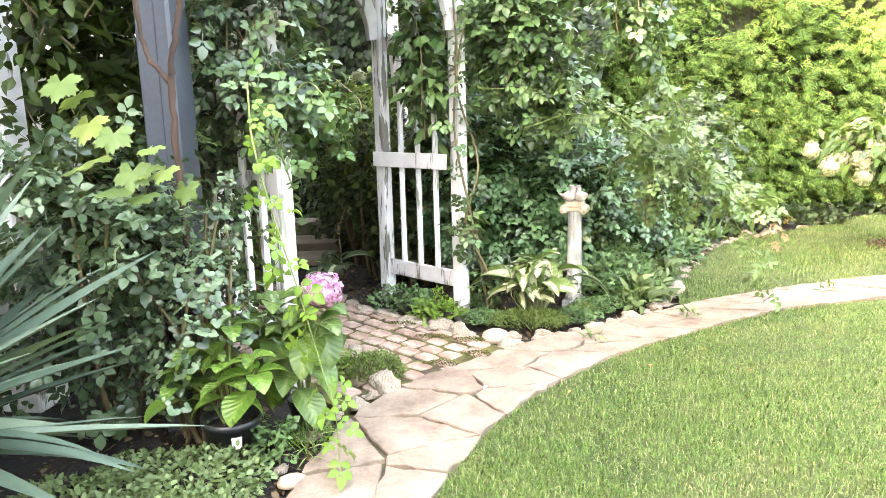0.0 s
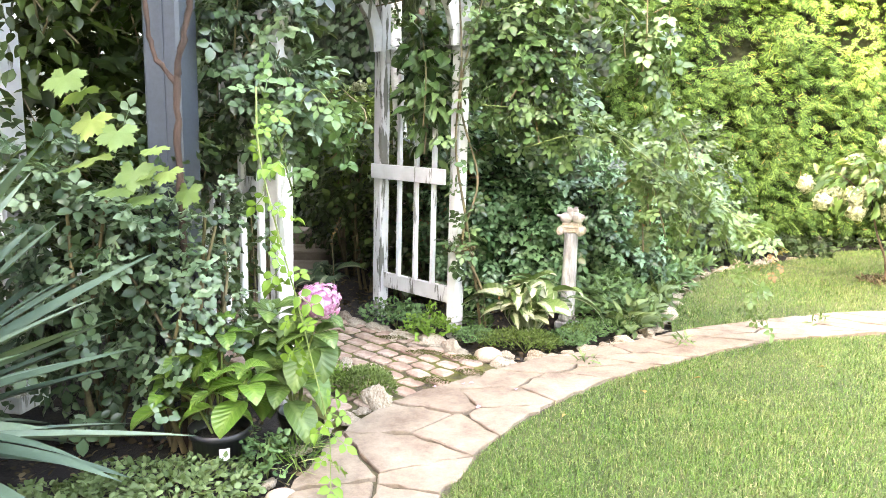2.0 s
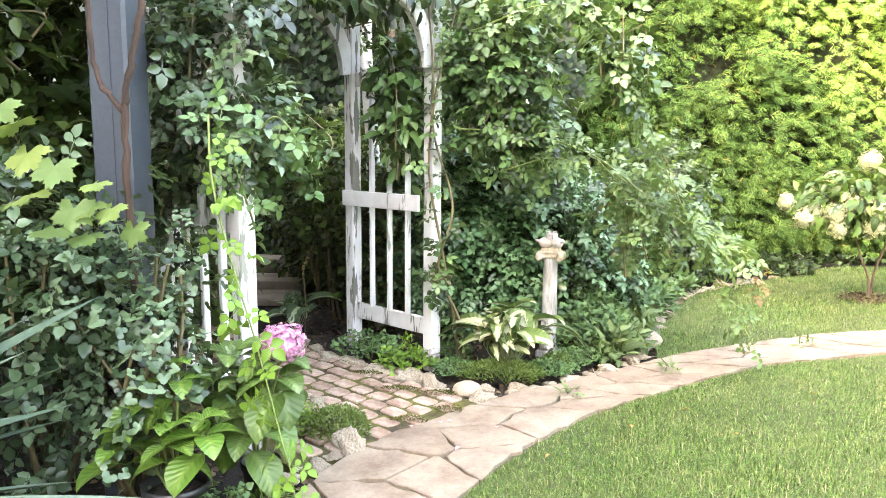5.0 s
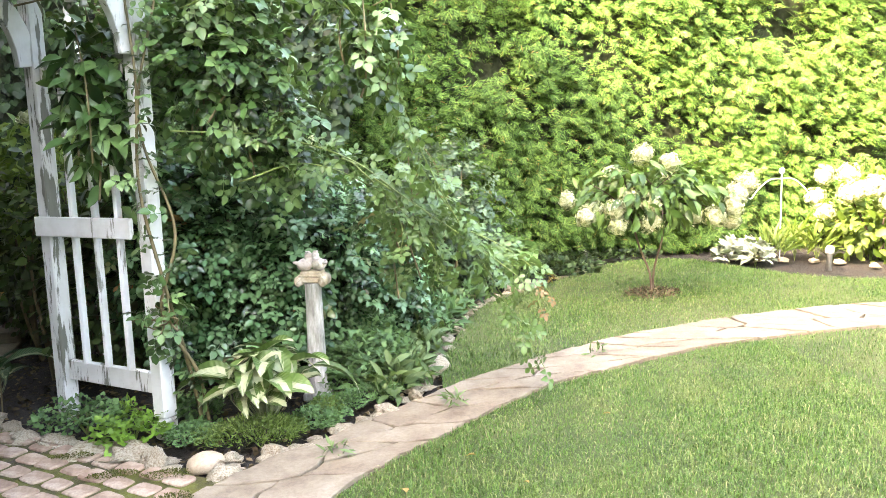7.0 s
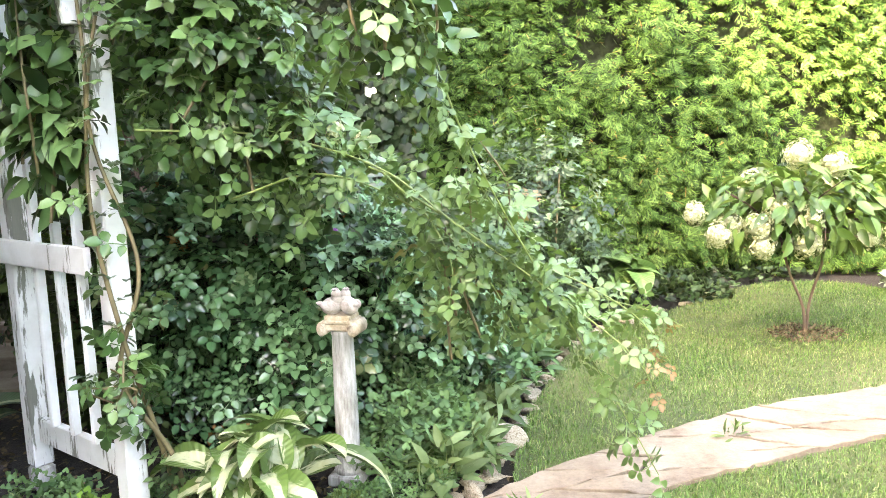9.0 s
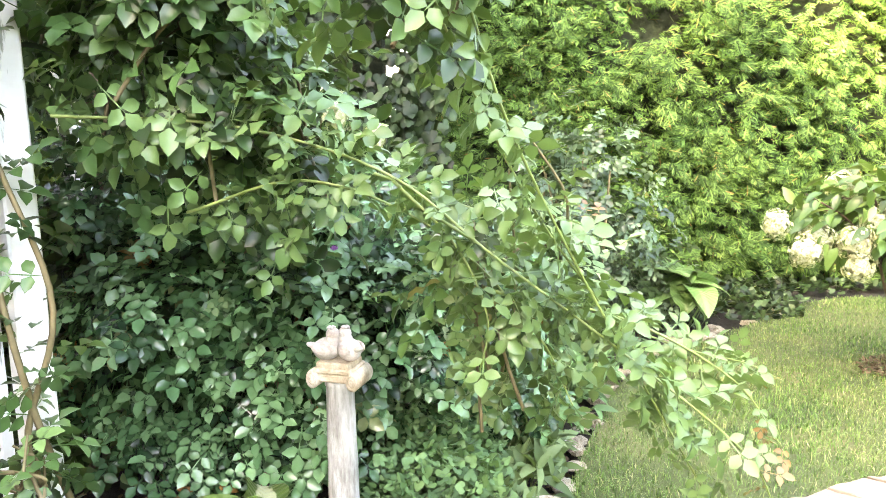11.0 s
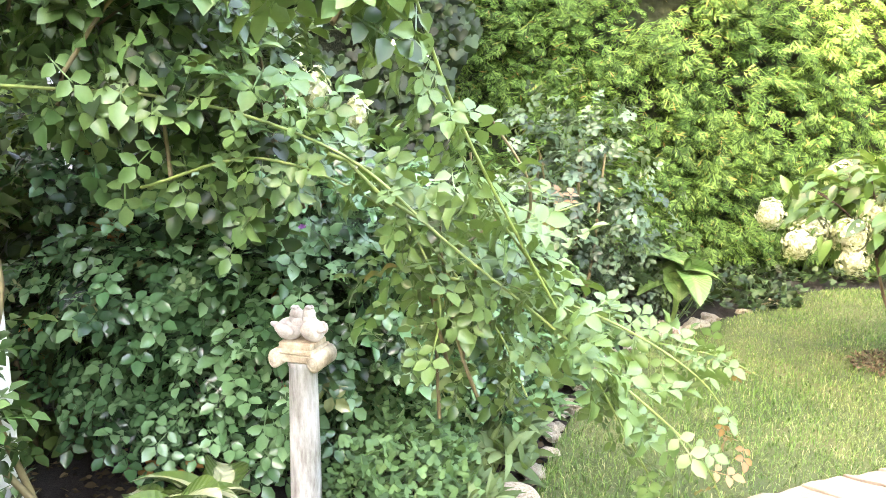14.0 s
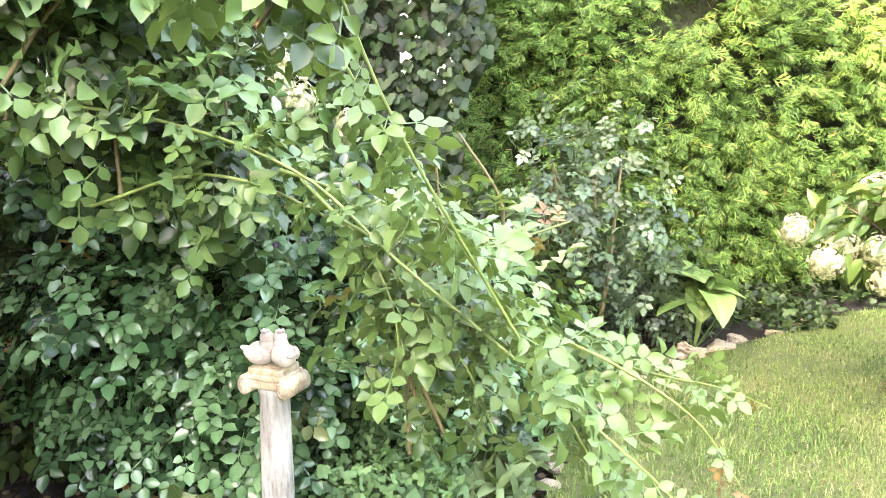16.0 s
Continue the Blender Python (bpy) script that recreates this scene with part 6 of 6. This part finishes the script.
def slab(poly, z0, z1, round_=0.008, wob=0.006, seed=0):
    """A stone with uneven outline: a low ring, a shoulder and a top."""
    r = random.Random(seed)
    pts = []
    for i in range(len(poly)):
        a, b = Vector(poly[i]), Vector(poly[(i + 1) % len(poly)])
        k = max(1, int((b - a).length / 0.05))
        for j in range(k):
            p = a.lerp(b, j / k)
            pts.append(p + Vector((r.uniform(-wob, wob), r.uniform(-wob, wob))))
    c = sum(pts, Vector((0, 0))) / len(pts)
    me = bpy.data.meshes.new("slab")
    n_ = len(pts)
    v = [(p.x, p.y, z0) for p in pts] + [(p.x, p.y, z1 - round_ * 0.7) for p in pts]
    v += [(*(p + (c - p).normalized() * round_), z1 + r.uniform(-0.0015, 0.0015)) for p in pts]
    f = [(i, (i + 1) % n_, n_ + (i + 1) % n_, n_ + i) for i in range(n_)]
    f += [(n_ + i, n_ + (i + 1) % n_, 2 * n_ + (i + 1) % n_, 2 * n_ + i) for i in range(n_)]
    f.append(tuple(range(2 * n_, 3 * n_)))
    me.from_pydata(v, [], f)
    return me


path = sheet("path", np.vstack([INNER, OUTER[::-1]]), -0.008, M_JOINT, "curved path of irregular beige flagstones", "path")
mid = (INNER + OUTER) / 2
run = np.concatenate([[0], np.cumsum(np.hypot(*np.diff(mid, axis=0).T))])


def on_path(s, v):
    i = np.interp(s, run, np.arange(len(run)))
    k = min(int(i), len(run) - 2)
    t = i - k
    a = INNER[k] * (1 - t) + INNER[k + 1] * t
    b = OUTER[k] * (1 - t) + OUTER[k + 1] * t
    return a * (1 - v) + b * v


WIDE = 0.62
seeds = []
s, k = 0.2, 0
pr = random.Random(11)
while s < run[-1] - 0.1:
    if k % 3 == 2:
        seeds.append((s, WIDE * pr.uniform(0.4, 0.6)))
        s += 0.30
    else:
        seeds.append((s + pr.uniform(-0.13, 0.13), WIDE * pr.uniform(0.1, 0.36)))
        seeds.append((s + pr.uniform(-0.13, 0.15), WIDE * pr.uniform(0.6, 0.92)))
        s += pr.uniform(0.17, 0.34)
    k += 1
for i, (a, b) in enumerate(seeds):
    cell = [(max(0.0, a - 0.7), 0.012), (min(run[-1], a + 0.7), 0.012), (min(run[-1], a + 0.7), WIDE - 0.012), (max(0.0, a - 0.7), WIDE - 0.012)]
    for j, (c, d) in enumerate(seeds):
        if i != j and abs(c - a) < 1.5:
            nx, ny = c - a, d - b
            q = math.hypot(nx, ny)
            nx, ny = nx / q, ny / q
            cell = clip(cell, (a + c) / 2 - nx * 0.007, (b + d) / 2 - ny * 0.007, nx, ny)
            if len(cell) < 3:
                break
    if len(cell) < 3:
        continue
    world_poly = []
    for e in range(len(cell)):
        p0, p1 = cell[e], cell[(e + 1) % len(cell)]
        m_ = max(1, int(math.hypot(p1[0] - p0[0], p1[1] - p0[1]) / 0.12))
        for q in range(m_):
            t = q / m_
            world_poly.append(tuple(on_path(p0[0] + (p1[0] - p0[0]) * t, (p0[1] + (p1[1] - p0[1]) * t) / WIDE)))
    me = slab(world_poly, -0.012, 0.012 + pr.uniform(-0.004, 0.004), 0.005, 0.014, i)
    me.materials.append(M_FLAG)
    part("flagstone", me, None, path)

# brick apron through the arbor, moss in the joints
A2, C2 = AX.xy, Vector((AX.y, -AX.x)) * -1
if C2.dot(PERP.xy) < 0:
    C2 = -C2
O2 = Vector((0.27, 4.36))
apron = [O2 + A2 * a + C2 * c for a, c in ((0.0, 0), (2.6, 0), (2.6, 1.15), (0.05, 1.15))]
apron = sheet("pavement", [tuple(p) for p in apron], -0.004, M_MOSS, "apron of worn rose-beige pavers with mossy joints", "pavement")
PW, PL = 0.118, 0.148
PAVERS = []
for k in range(8):
    r = random.Random(40 + k)
    c = [(-PL / 2 + 0.010, -PW / 2 + 0.014), (PL / 2 - 0.010, -PW / 2 + 0.014), (PL / 2 - 0.010, PW / 2 - 0.014), (-PL / 2 + 0.010, PW / 2 - 0.014)]
    c = [(x + r.uniform(-0.008, 0.008), y + r.uniform(-0.008, 0.008)) for x, y in c]
    cut = []
    for i in range(4):  # worn corners
        a, b, d = Vector(c[i - 1]), Vector(c[i]), Vector(c[(i + 1) % 4])
        cut += [tuple(b + (a - b).normalized() * 0.024), tuple(b + (a + d - 2 * b).normalized() * 0.009), tuple(b + (d - b).normalized() * 0.024)]
    me = slab(cut, -0.04, 0.0, 0.008, 0.002, k)
    me.materials.append(M_PAVER)
    PAVERS.append(me)
ang = math.atan2(A2.y, A2.x)
outer_poly = np.vstack([OUTER, [(-6, 6), (-6, -1)]])
r = random.Random(3)
for i in range(9):
    for j in range(-1, 17):
        c, a = 0.062 + i * PW, 0.05 + (j + 0.45 * (i % 2)) * PL + r.uniform(-0.006, 0.006)
        p = O2 + A2 * a + C2 * c
        if c < 0.05 or c > 1.1 or np.min(np.hypot(*(OUTER - np.array(p)).T)) < 0.05 or inside(np.vstack([OUTER, INNER[::-1]]), np.array([tuple(p)]))[0]:
            continue
        ob = part("paver", PAVERS[r.randrange(8)], None, apron)
        ob.matrix_world = pose(p.x, p.y, 0.007 + r.uniform(-0.003, 0.003), r.uniform(-1, 1), r.uniform(-1, 1), math.degrees(ang) + r.choice((0, 180)) + r.uniform(-2, 2))

# ---- the lie of the land: sheets follow the slope, things are set on it ----
def follow(me):
    v = np.empty(len(me.vertices) * 3, np.float32)
    me.vertices.foreach_get("co", v)
    v = v.reshape(-1, 3)
    v[:, 2] += rise(v[:, 0])
    me.vertices.foreach_set("co", v.ravel())
    me.update()


bpy.context.view_layer.update()
for ob in list(scene.objects):
    plain = ob.name.split(".")[0]
    if plain in ("ground", "lawn", "grass", "path", "flagstone", "leaf_litter"):
        follow(ob.data)
    elif ob.parent is None and ob.type in ("MESH", "EMPTY") and not plain.startswith("wall"):
        ob.location.z += float(rise(ob.location.x))
